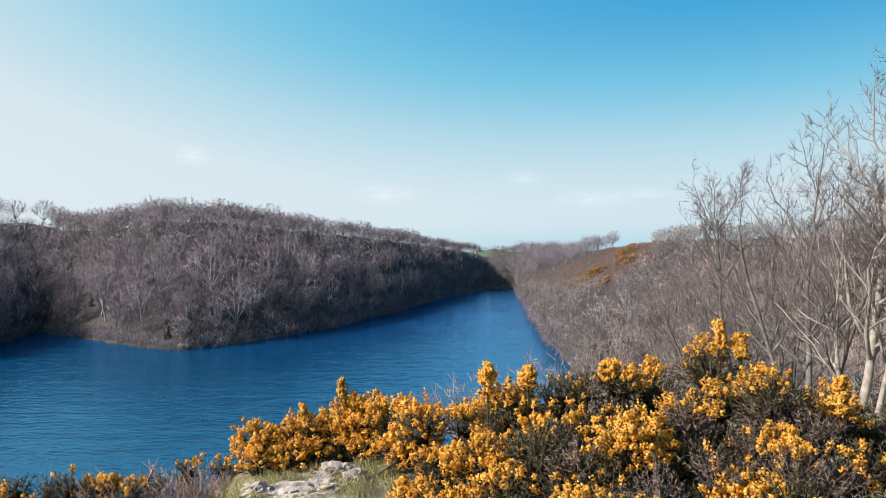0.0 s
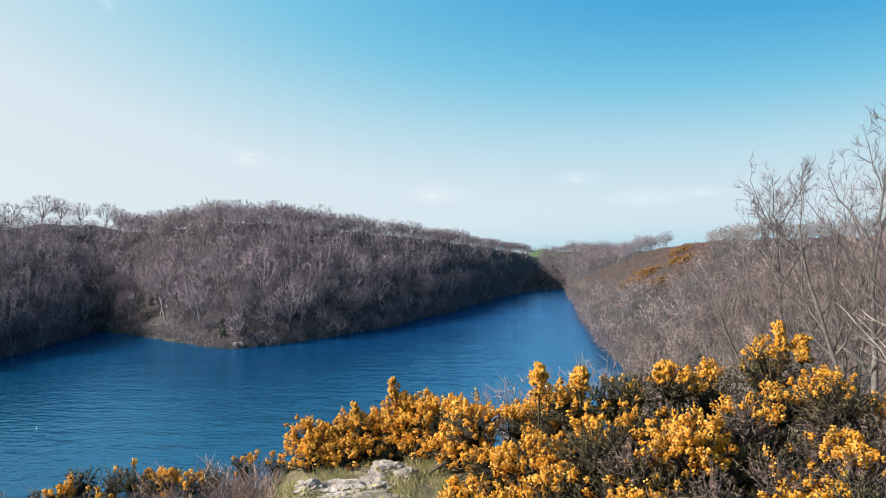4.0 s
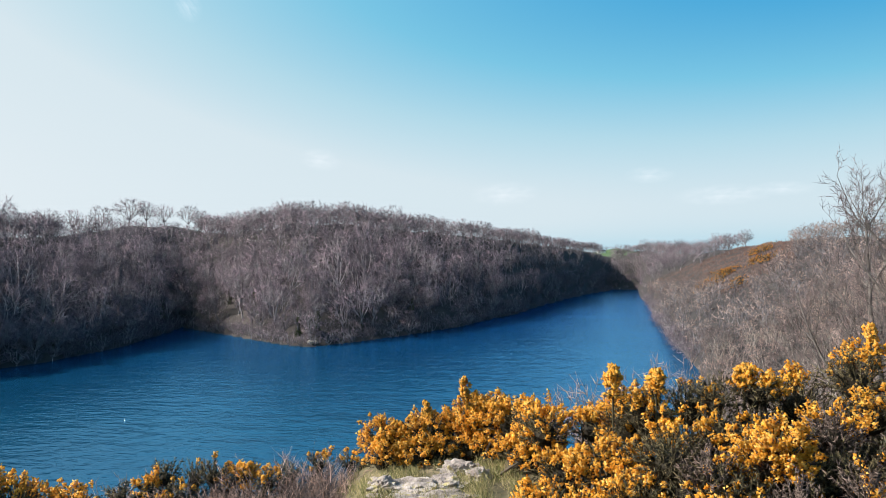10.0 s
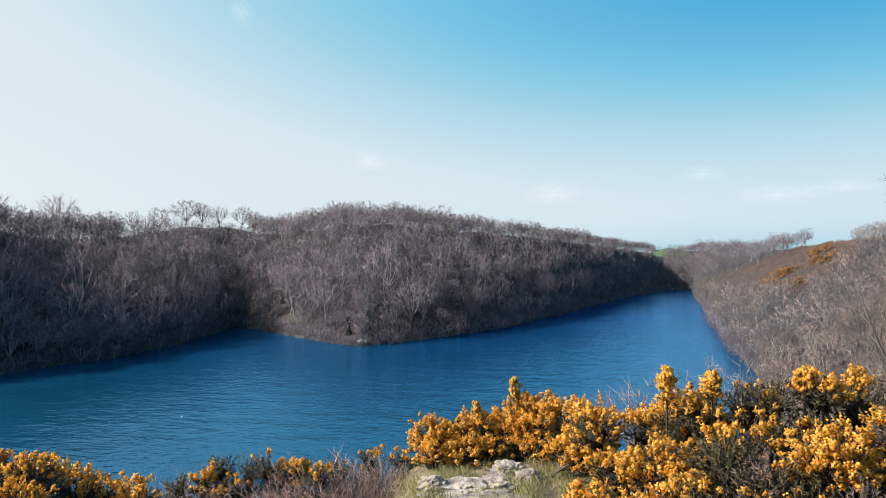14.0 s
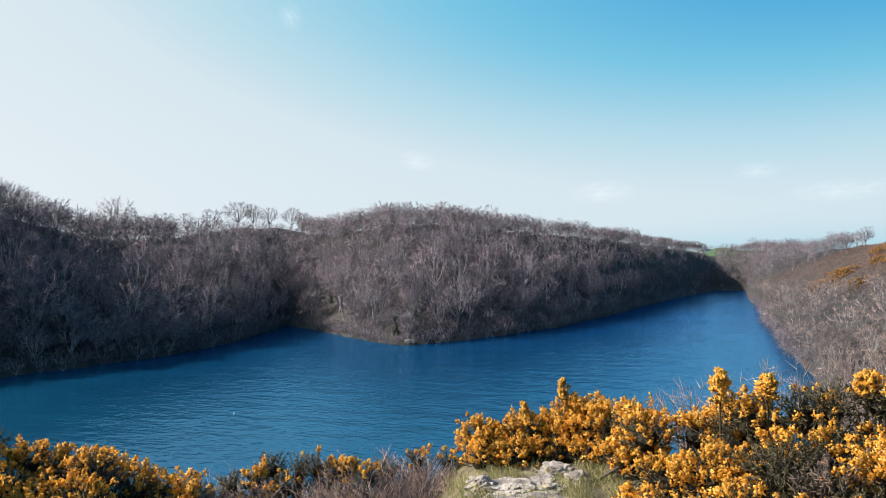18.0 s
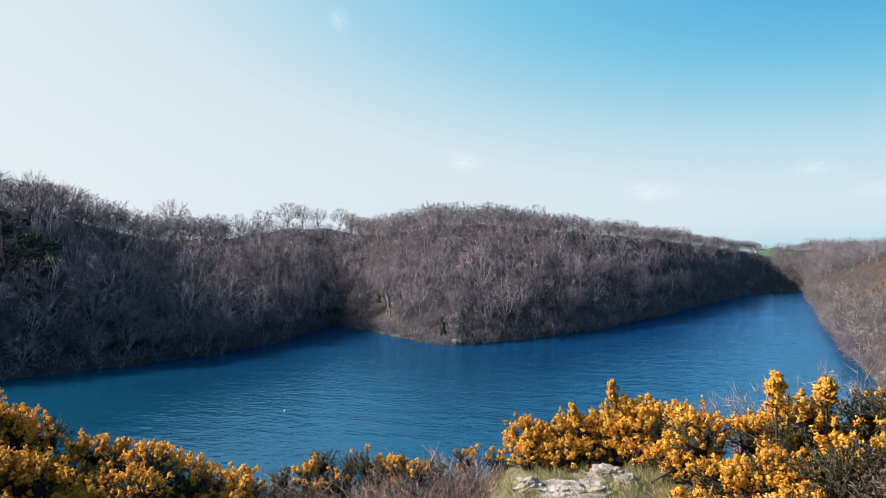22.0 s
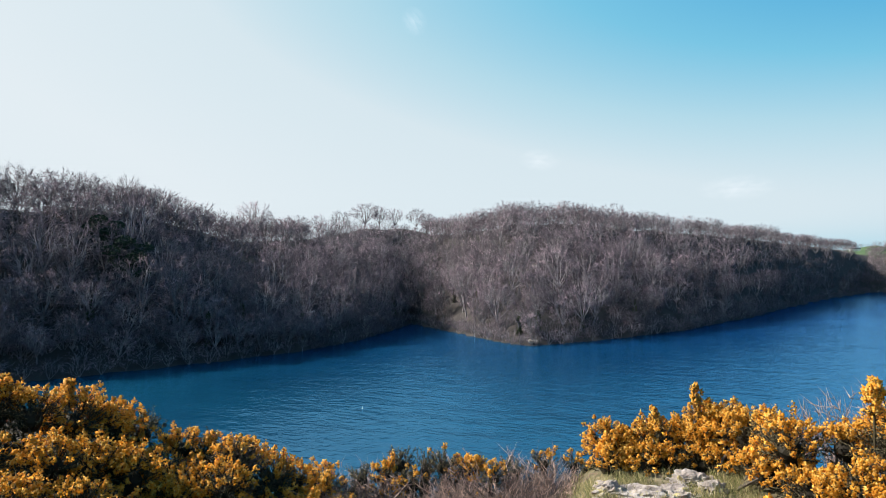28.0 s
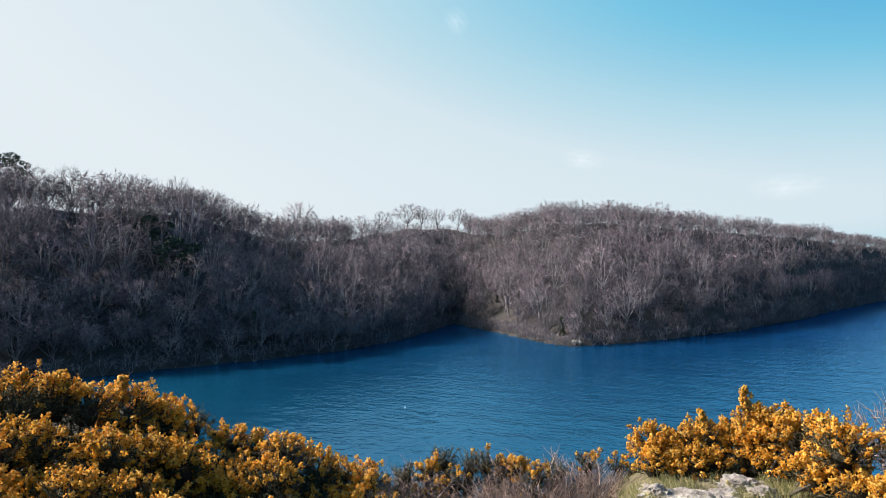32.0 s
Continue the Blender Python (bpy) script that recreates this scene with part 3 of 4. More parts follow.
# low growth overhanging the waterline
g = rng(9)
for s, (wood, fine) in enumerate(LOW):
    LOW[s] = (tree_thing("bank_shrub", wood, fine, bark_wood, twig_wood), wood, fine)
    tagged(LOW[s][0], "low leafless shrub overhanging the water's edge", "shrub", "shrubs along the waterline")
az, n, low_far, low_fine = -64.0, 0, Soup(), Soup()
while az < 9.5:
    d0 = float(shore(az))
    for row in range(2):
        d = d0 - 1.3 + row * 2.2 + g.normal() * 0.5
        x, y, z = place(az + g.normal() * 0.1, max(d, d0 + 0.3))
        x, y, _ = polar(az + g.normal() * 0.05, d)
        s = g.uniform(0.7, 1.25)
        m = pose(x, y, z - 0.35 * s, g.normal() * 8, g.normal() * 8, g.uniform(0, 360))
        if d < 260:
            k = n % 3
            ob = LOW[k][0] if n < 3 else copy_thing(LOW[k][0], m)
            ob.matrix_basis = m
            ob.scale = (s, s, s * 0.9)
            n += 1
        else:
            put(LOW[row][1:], m @ Matrix.Diagonal((s * 1.2, s * 1.2, s, 1)), low_far, low_fine)
    step = math.hypot(1.0, (float(shore(az + 0.5)) - d0) / (d0 * radians(0.5)))
    az += math.degrees((3.2 if d0 < 260 else 8.5) / d0) / step
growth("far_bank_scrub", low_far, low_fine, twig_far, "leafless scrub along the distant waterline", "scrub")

# ---------------------------------------------------------------- scrub and heath on the near hillside
SCRUB = []
for s, (h, sp, st) in enumerate([(4.2, 1.9, 2), (3.6, 1.8, 3), (4.8, 2.0, 2), (3.2, 1.6, 3)]):
    SCRUB.append(tree_thing("scrub_tree", *fan_tree(300 + s, h, sp * 1.15, 6 + s % 2, 46, 14, 0.0095, trunk_r=0.095, fork=0.1, low=0.6, reach=0.3, sides=4), bark_pale, twig_scrub))
for ob in SCRUB:
    tagged(ob, "pale leafless scrub tree with many thin stems", "tree", "scrub trees on the hillside")
g = rng(21)
near_scrub, far_scrub, hill_wood = [], (Soup(), Soup()), (Soup(), Soup())
LINE_AZ = [5.5, 9.5, 12.6, 14.5, 16.5, 18]
SCRUB_EL = [-1.2, -1.0, -1.1, 0.3, 1.2, 30]  # where the scrub gives way to heather
WOOD_AZ = [5.5, 6, 9.5, 12, 14, 14.5]
WOOD_EL = [-1.4, -1.3, 0.2, 1.1, 1.9, 30]  # where the heather gives way to the wood behind
cell.clear()
for n in range(14000):
    az = g.uniform(5.5, 36)
    ds, (dr, zr) = float(shore(az)), ridge(az)
    d = math.sqrt(g.uniform(24 ** 2, min(dr + 10, 440) ** 2))
    near_edge = float(np.interp(az, [5.5, 8, 12, 20, 36], [500, 70, 48, 30, 26]))
    x, y, _ = polar(az, d)
    z = gz(x, y)
    if z < 0.5 or d < near_edge or (az > 14.5 and d > 280):
        continue
    top_el = math.degrees(math.atan2(z + 2.0 - EYE, d))
    low_el = math.degrees(math.atan2(z - EYE, d))
    behind = low_el > np.interp(az, WOOD_AZ, WOOD_EL)
    if top_el > np.interp(az, LINE_AZ, SCRUB_EL) and not behind:
        continue
    if az < 10.5 and d < ds:
        continue
    if not free(x, y, 2.3 if d < 60 else 2.5 if d < 120 else 3.7 if d < 250 else 5.2):
        continue
    s = g.uniform(0.75, 1.2)
    m = pose(x, y, z, g.normal() * 4, g.normal() * 4, g.uniform(0, 360))
    if d < 105:
        near_scrub.append((m, s))
    else:
        s *= 0.75 if behind else 1.0
        put((FAR_FORMS if behind else SMALL_FORMS)[int(g.integers(0, 4))], m @ Matrix.Diagonal((s, s, s, 1)), *(hill_wood if behind else far_scrub))
for n, (m, s) in enumerate(near_scrub):
    k = n % 4
    ob = SCRUB[k] if n < 4 else copy_thing(SCRUB[k], m)
    ob.matrix_basis = m
    ob.scale = (s, s, s)
growth("far_scrub", *far_scrub, scrub_far, "leafless brown scrub over the upper hillside", "scrub")

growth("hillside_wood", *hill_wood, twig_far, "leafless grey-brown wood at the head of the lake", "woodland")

# heather and far gorse on the open hillside
heather, bloom = Soup(), Soup()
n = 22000
az, u = g.uniform(6.2, 17, n), g.uniform(0, 1, n)
ds, (dr, zr) = shore(az), ridge(az)
d = np.sqrt((0.45 * dr) ** 2 + u * ((dr + 6) ** 2 - (0.45 * dr) ** 2))
ok = d > ds
x, y = d * np.sin(np.radians(az)), d * np.cos(np.radians(az))
b = np.stack([x, y, ground_z(x, y) - 0.1], -1)
el = np.degrees(np.arctan2(b[:, 2] + 0.4 - EYE, d))
ok &= (el > np.interp(az, LINE_AZ, SCRUB_EL) - 0.6) & (el < np.interp(az, WOOD_AZ, WOOD_EL) + 0.3)
b, n = b[ok], int(ok.sum())
heather.add(*spikes(b, around(np.tile([0, 0, 1.0], (n, 1)), 0.45, g), g.uniform(0.4, 1.0, n), 0.08))
tagged(new("heather", heather.mesh("heather", leafy("heather_stems", (0.07, 0.04, 0.037), (0.15, 0.09, 0.08), (0.23, 0.155, 0.125)))), "brown winter heather on the open hillside", "heather", kind="stuff")
for az, el, wide in ((14.6, 1.55, 4.0), (13.9, 1.35, 3.6), (14.7, 0.85, 3.4), (13.9, 0.65, 3.4), (12.2, -0.05, 4.0), (11.6, -0.25, 3.4), (10.6, -0.95, 3.6), (11.2, -0.85, 3.2), (12.6, -0.95, 3.2)):
    dd = np.arange(90.0, 420.0, 1.0)
    zz = ground_z(dd * math.sin(radians(az)), dd * math.cos(radians(az)))
    d = float(dd[np.argmax(zz + 1.0 > EYE + dd * math.tan(radians(el)))])
    n = 130
    p = polar(az, d)
    x, y = p[0] + g.normal(size=n) * wide * 0.35, p[1] + g.normal(size=n) * wide * 0.3
    z = ground_z(x, y) + g.uniform(0.3, 2.2, n)
    ob = new("far_gorse_bush")
    c = np.stack([x, y, z], -1)
    part("blossom", Soup().add(*florets(c, around(np.tile([0, 0, 1.0], (n, 1)), 0.5, g), g.uniform(0.12, 0.3, n), 0.12)).mesh("blossom", far_petal), ob)
    part("foliage", Soup().add(*spikes(c - [0, 0, 0.4], around(np.tile([0, 0, 1.0], (n, 1)), 0.6, g), 0.7, 0.12)).mesh("foliage", spine_green), ob)
    tagged(ob, "gorse bush in orange-yellow bloom on the heather slope", "gorse bush", "gorse on the far hillside")

# ---------------------------------------------------------------- the tall bare trees beside the viewpoint
def ash_branch(g, wood, fine, start, way, length, radius, level):
    """A branch that sweeps outwards and then up, with opposite side branches and blunt twigs."""
    if level == 4:
        fine.add(*spikes(np.array([start]), np.array([way]) + [0, 0, 0.25], length, max(radius, 0.0045)))
        return
    k = (8, 7, 5, 3)[level]
    pts, d = [np.array(start, float)], unit(way)
    for s in range(k):
        d = unit(d + g.normal(size=3) * (0.15 if level else 0.08) + [0, 0, 0.05 if level == 0 else 0.14])
        pts.append(pts[-1] + d * length / k)
    pts = np.array(pts)
    radii = radius * np.linspace(1, 0.34 if level == 0 else 0.42, k + 1)
    (wood if level < 3 else fine).add(*tube(pts, radii, (8, 6, 4, 3)[min(level, 3)]))
    many = (8, 5, 3, 3)[level]
    for u in np.linspace(0.3 if level == 0 else 0.22, 0.97, many) + g.normal(size=many) * 0.03:
        u = min(max(u, 0.15), 0.99)
        i = min(int(u * k), k - 1)
        p = pts[i] + (pts[i + 1] - pts[i]) * (u * k - i)
        axis = unit(pts[i + 1] - pts[i])
        a, b = side_frames(axis)
        phi = g.uniform(0, 6.28)
        for side in (1, -1)[: 2 if g.uniform() < 0.4 else 1]:
            out = side * (np.cos(phi) * a + np.sin(phi) * b)
            w = unit(axis * g.uniform(0.55, 1.0) + out * g.uniform(0.6, 0.95))
            ln = length * g.uniform(0.34, 0.52) * (1.25 - 0.6 * u)
            r = max(radii[i] * g.uniform(0.42, 0.58), 0.0042)
            ash_branch(g, wood, fine, p, w, max(ln, 0.16), r, level + 1)


def ash_tree(seed, az, d, stems, label):
    """stems: lean to the side, lean away, height of the stem, radius."""
    g = rng(seed)
    wood, fine = Soup(), Soup()
    right, away = polar(az + 90, 1.0), polar(az, 1.0)
    for n, (side, back, tall, r) in enumerate(stems):
        foot = right * side * 0.4 + away * back * 0.4 - [0, 0, 0.5]
        ash_branch(g, wood, fine, foot, right * side + away * back + [0, 0, 1.0], tall + 0.5, r, 0)
    ob = tree_thing("ash_tree", wood, fine, bark_pale, twig_pale)
    ob.location = place(az, d)
    tagged(ob, label, "tree", "bare trees behind the gorse")


ash_tree(402, 29.6, 15.0, ((0.03, 0.05, 4.9, 0.09), (-0.22, 0.1, 3.6, 0.05), (0.34, -0.1, 3.9, 0.06)), "tall bare ash tree with pale lichened trunk")
ash_tree(405, 26.4, 15.8, ((0.10, 0.1, 4.9, 0.075), (-0.16, 0.0, 4.2, 0.06), (0.4, -0.05, 3.8, 0.05)), "bare ash with three slender pale stems")
ash_tree(409, 21.6, 16.5, ((0.02, 0.1, 4.7, 0.06), (-0.25, 0.0, 3.3, 0.045)), "small bare ash leaning out over the slope")
ash_tree(413, 33.4, 14.0, ((-0.05, 0.05, 4.0, 0.10), (0.15, 0.1, 3.5, 0.07)), "bare ash with two pale stems")
ash_tree(417, 23.9, 18.5, ((0.16, 0.0, 4.4, 0.05), (-0.2, 0.1, 3.6, 0.045), (0.35, 0.1, 4.0, 0.05)), "thin bare sapling clump behind the gorse")

# ---------------------------------------------------------------- gorse
def gorse_lobe(g, c, r, flower, count, origin, squash=0.95):
    """One rounded gorse head: spiny shoots, with flowers packed in tufts round the ends of many of them."""
    n = count
    up = g.normal(size=(n * 2, 3))
    up = unit(up)
    up = up[up[:, 2] > -0.45][:n]
    n = len(up)
    lump = 1 + 0.26 * np.sin(up[:, 0] * 5 + c[0] * 7) * np.cos(up[:, 1] * 4 + c[1] * 5) + g.normal(size=n) * 0.1
    base = c + up * (r * 0.5 * lump)[:, None] * [1, 1, squash]
    way = around(unit(up + [0, 0, 0.6]), 0.25, g)
    long = r * 0.5 * g.uniform(0.7, 1.5, n) * np.where(g.uniform(size=n) < 0.1, 1.5, 1.0) + 0.04
    green, gold = Soup(), Soup()
    m = 13
    t = g.uniform(0.1, 1.0, (n, m))
    p = base[:, None] + way[:, None] * (long[:, None] * t)[..., None]
    w = around(np.broadcast_to(way[:, None], (n, m, 3)) * 0.55 + g.normal(size=(n, m, 3)) * 0.62, 0.05, g)
    green.add(*spikes(p.reshape(-1, 3), w.reshape(-1, 3), g.uniform(0.018, 0.042, n * m), 0.0042))
    green.add(*spikes(base, way, long, 0.0035))
    wp = base + origin
    patch = np.sin(wp[:, 0] * 6.5 + 2 + 2 * np.sin(wp[:, 2] * 5)) * np.sin(wp[:, 1] * 5 + wp[:, 2] * 7) + 0.5 * np.sin(wp[:, 0] * 15 + wp[:, 2] * 13) * np.sin(wp[:, 1] * 14)
    score = 0.55 * patch + 0.35 * up[:, 2] + g.normal(size=n) * 0.16
    for order, (near, far) in enumerate(((0.86, 1.06), (0.5, 0.85))):
        hit = score > 0.77 - flower + 0.12 * order
        k = int(hit.sum())
        if not k:
            continue
        u = g.uniform(near, far, k)
        mid = base[hit] + way[hit] * (long[hit] * u)[:, None] + g.normal(size=(k, 3)) * 0.008
        size = g.uniform(0.014, 0.029, k)
        j = 18
        ball = unit(g.normal(size=(k, j, 3)) + way[hit][:, None] * 0.35)
        q = mid[:, None] + ball * (size[:, None] * g.uniform(0.45, 1.0, (k, j)))[..., None] + way[hit][:, None] * (size[:, None] * g.uniform(-0.7, 0.7, (k, j)))[..., None]
        q, w = q.reshape(-1, 3), around(ball.reshape(-1, 3), 0.4, g)
        gold.add(*spikes(q, w, g.uniform(0.011, 0.017, len(q)), g.uniform(0.0065, 0.0105, len(q))))
    return green, gold


def spire(g, foot, tall):
    """A flowering leader that stands above its bush."""
    green, gold = Soup(), Soup()
    n = 64
    u = g.uniform(-0.6, 1, n)
    base = foot + np.stack([g.normal(size=n) * 0.012, g.normal(size=n) * 0.012, u * tall], -1)
    ph = g.uniform(0, 6.28, n)
    way = unit(np.stack([np.cos(ph), np.sin(ph), 0.7 + 0.8 * u], -1))
    long = 0.042 * np.clip(1.0 - u, 0, 1) ** 0.8 + 0.012
    for k in range(12):
        t = g.uniform(0.3, 1, n)
        p = base + way * (long * t)[:, None]
        green.add(*spikes(p, around(way, 0.6, g), 0.03, 0.004))
    for k in range(13):
        t = g.uniform(0.4, 1.1, n)
        p = base + way * (long * t)[:, None] + g.normal(size=(n, 3)) * 0.008
        on = u > -0.45 + 0.15 * g.normal(size=n)
        gold.add(*spikes(p[on], around(way, 0.5, g)[on], 0.022, 0.010))
    green.add(*tube(np.array([foot - [0, 0, 0.3], foot, foot + [0, 0, tall]]), [0.007, 0.006, 0.003], 4))
    return green, gold


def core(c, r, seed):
    """A solid lump for a gorse head's dense inside, shade put into its colour."""
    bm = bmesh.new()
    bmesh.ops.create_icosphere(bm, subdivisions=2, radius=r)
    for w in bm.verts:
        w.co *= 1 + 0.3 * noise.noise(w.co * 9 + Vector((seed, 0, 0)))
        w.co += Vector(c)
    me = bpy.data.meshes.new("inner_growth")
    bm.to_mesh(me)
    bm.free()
    me.materials.append(inner_shade)
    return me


def gorse_bush(seed, lobes, label, group, flower=0.8, leader=(), spines=None):
    """lobes: bearing, distance, angle of the top over the eye's level, radius."""
    g = rng(seed)
    mid = np.mean([polar(a, d) for a, d, e, r in lobes], axis=0)
    foot = np.array([mid[0], mid[1], gz(mid[0], mid[1])])
    bush = new("gorse_bush")
    bush.location = foot
    for n, (az, d, el, r) in enumerate(lobes):
        p = polar(az, d)
        top = EYE + d * math.tan(radians(el))
        low = gz(p[0], p[1])
        c = np.array([p[0], p[1], max(top - r * 1.05, low + r * 0.3)]) - foot
        q = np.array([p[0] * 0.6 + mid[0] * 0.4, p[1] * 0.6 + mid[1] * 0.4, 0])
        q[2] = gz(q[0], q[1]) - 0.05
        q -= foot
        st = Soup()
        for k in range(4):
            w = g.normal(size=3) * r * 0.4
            st.add(*tube(np.array([q + w * 0.3, (q + c) / 2 + w * 0.6, c + w * 0.5, c + w * 0.7 + [0, 0, r * 0.2]]), [0.018, 0.013, 0.008, 0.003], 4))
        br = part("branch", st.mesh("branch", stem_gorse, True), bush)
        count = int(2900 * r * r)
        green, gold = gorse_lobe(g, c, r, flower * g.uniform(0.7, 1.25), count, foot)
        part("foliage", green.mesh("foliage", spines or spine_green), br)
        part("inner_growth", core(c, r * 0.46, seed + n), br, "solid core for inner growth, its shade painted in near-black")
        if gold.n:
            part("blossom", gold.mesh("blossom", petal), br, "deep yellow gorse flowers")
        # heads hang down to the ground
        zz, share = c[2] - r * 1.25, 0.55
        floor_z = low - foot[2]
        while zz > floor_z + 0.02 and share > 0.2:
            low_c = np.array([c[0] + g.normal() * 0.04, c[1] + g.normal() * 0.04, zz])
            green, gold = gorse_lobe(g, low_c, r * 1.05, flower * 0.72, int(count * share), foot)
            part("foliage", green.mesh("foliage", spines or spine_green), br)
            if gold.n:
                part("blossom", gold.mesh("blossom", petal), br)
            part("inner_growth", core(low_c, r * 0.5, seed + n + 50), br, "solid core for inner growth, its shade painted in near-black")
            zz, share = zz - r * 1.3, share * 0.75
    for az, d, el, tall in leader:
        p = polar(az, d, EYE + d * math.tan(radians(el)) - tall) - foot
        green, gold = spire(g, p, tall)
        ld = part("leader", green.mesh("leader", spines or spine_green), bush)
        part("blossom", gold.mesh("blossom", petal), ld)
    return tagged(bush, label, "gorse bush", group)


R_AZ = [-4.7, -2, 0.7, 2.5, 3.5, 5, 6.9, 9.6, 12.6, 16, 18.6, 20.5, 22.4, 23.5, 25.7, 27.5, 29, 31.2, 36]
R_EL = [-10.3, -10.7, -10.9, -10.3, -9.7, -9.2, -8.4, -8.1, -7.5, -7.7, -6.6, -5.2, -5.6, -7.4, -7.7, -9.4, -8.4, -8.9, -8.5]
L_AZ = [-66, -61, -58.4, -56.5, -54.6, -52.6, -50.2, -48.2, -45.5, -43.2, -40.2, -37]
L_EL = [-7.2, -7.4, -7.4, -8.3, -8.0, -8.9, -9.8, -11.3, -12.0, -12.7, -13.9, -15.1]
g = rng(31)


def band(az0, az1, step, az_t, el_t, dist, drop, r):
    out = []
    for az in np.arange(az0, az1, step):
        a = az + g.normal() * step * 0.15
        out.append((a, dist + g.normal() * 0.17, float(np.interp(a, az_t, el_t)) - drop - abs(g.normal()) * 0.28, r * g.uniform(0.75, 1.2)))
    return out


def stretch(az0, az1, az_t, el_t, dists, step=2.9, r=0.185):
    lobes = []
    for k, dist in enumerate(dists):
        lobes += band(az0 + (k % 2) * step * 0.5, az1, step, az_t, el_t, dist, k * (3.1 if len(dists) < 4 or dists[0] - dists[-1] > 1.3 or dists[0] < 6 else 2.0), r)
    return [b for b in lobes if b[2] > -19.5]


RIGHT = "gorse thicket on the brow"
gorse_bush(501, stretch(-1.5, 5.0, R_AZ, R_EL, (5.4, 4.9, 4.6)), "gorse bush thick with yellow flowers", RIGHT, 0.8, [(3.5, 5.0, -7.5, 0.13)])
gorse_bush(502, stretch(6.0, 13.4, R_AZ, R_EL, (5.1, 4.7, 4.4, 4.15)), "dense gorse bush in full yellow bloom", RIGHT, 0.6, [(6.7, 5.0, -7.7, 0.09), (12.9, 5.1, -7.1, 0.1)])
gorse_bush(503, stretch(13.5, 19.0, R_AZ, R_EL, (5.3, 4.8, 4.45, 4.2)), "gorse bush with dark gaps between yellow heads", RIGHT, 0.46)
gorse_bush(504, stretch(20.0, 24.0, R_AZ, R_EL, (5.7, 5.2, 4.8, 4.5)), "tall gorse bush with a high yellow crown", RIGHT, 0.44, [(21.0, 5.7, -3.8, 0.2), (22.4, 5.7, -4.8, 0.12)])
gorse_bush(505, stretch(25.5, 36.0, R_AZ, R_EL, (5.3, 4.8, 4.4)), "gorse bush with brown dead patches and yellow heads", RIGHT, 0.42, [(29.0, 5.2, -7.6, 0.16)])
gorse_bush(510, [(-14.5, 6.3, -11.9, 0.17), (-12.8, 6.4, -12.2, 0.17), (-11.0, 6.3, -11.4, 0.17), (-9.4, 6.4, -11.4, 0.17), (-7.6, 6.3, -10.6, 0.18), (-5.8, 6.2, -10.2, 0.18),
                 (-4.2, 6.0, -10.3, 0.18), (-2.6, 5.8, -10.7, 0.18), (-14.4, 6.1, -13.6, 0.15), (-11.8, 6.1, -13.4, 0.15), (-9.8, 6.2, -13.2, 0.15), (-7.4, 6.2, -13.0, 0.15), (-3.0, 5.6, -12.6, 0.17)],
           "bright yellow gorse bush with two tall flowering leaders", RIGHT, 1.1, [(-11.0, 6.3, -10.4, 0.2), (-8.0, 6.2, -8.5, 0.3), (-7.1, 6.2, -9.6, 0.16)])
gorse_bush(506, [(18.6, 4.70, -9.8, 0.16), (24.3, 5.10, -9.2, 0.18), (23.4, 4.70, -11.8, 0.17), (26.8, 4.90, -10.2, 0.18), (25.6, 4.50, -12.8, 0.17)], "dead brown gorse growing through the thicket", RIGHT, 0.3, spines=spine_brown)
gorse_bush(507, [(20.6, 4.40, -13.4, 0.16), (28.6, 4.50, -13.2, 0.17), (22.4, 4.20, -15.8, 0.16), (30.6, 4.30, -15.6, 0.17)], "grey-brown dying gorse with a few yellow heads", RIGHT, 0.3, spines=spine_brown)
gorse_bush(508, [(10.4, 4.30, -13.2, 0.16), (14.6, 4.40, -12.2, 0.16), (16.4, 4.10, -15.2, 0.16), (12.2, 4.00, -16.8, 0.15)], "brown gorse with dark gaps and scattered yellow heads", RIGHT, 0.38, spines=spine_brown)
LEFT = "gorse along the bank edge"
gorse_bush(520, stretch(-63.5, -58, L_AZ, L_EL, (6.2, 5.6, 5.1, 4.7), step=2.5, r=0.195), "large gorse bush with yellow flowering heads", LEFT, 0.6, [(-60.8, 6.2, -7.1, 0.14), (-58.4, 6.2, -7.1, 0.15)])
gorse_bush(521, stretch(-57, -50, L_AZ, L_EL, (6.3, 5.6, 5.1, 4.7), step=2.5, r=0.195), "gorse bush with dark green gaps and yellow heads", LEFT, 0.5, [(-54.6, 6.3, -7.7, 0.14)])
gorse_bush(522, stretch(-49.5, -43.0, L_AZ, L_EL, (6.3, 5.9, 5.5, 5.1), step=2.1), "low gorse bush with scattered yellow flowers", LEFT, 0.58)
gorse_bush(523, [(-43.2, 6.2, -12.6, 0.16), (-42.6, 6.0, -13.6, 0.13)], "grey-green gorse bush almost without flowers", LEFT, 0.04, spines=spine_brown)
gorse_bush(524, stretch(-42.5, -35.5, L_AZ, L_EL, (6.2, 5.8, 5.4, 5.1), step=1.9, r=0.165), "low gorse bush with yellow flowers", LEFT, 0.66)
gorse_bush(525, [(-30.6, 6.5, -13.9, 0.13), (-28.6, 6.6, -14.3, 0.12), (-27.2, 6.5, -14.0, 0.13), (-25.6, 6.5, -14.7, 0.1), (-31.8, 6.4, -14.9, 0.11), (-29.6, 6.3, -15.4, 0.12)],
           "low straggling gorse with small yellow flowers", LEFT, 0.5)
gorse_bush(528, [(-33.6, 6.3, -15.0, 0.1), (-23.2, 6.2, -15.0, 0.1), (-24.9, 6.4, -14.7, 0.09)], "sparse low gorse among dry stems", LEFT, 0.5)
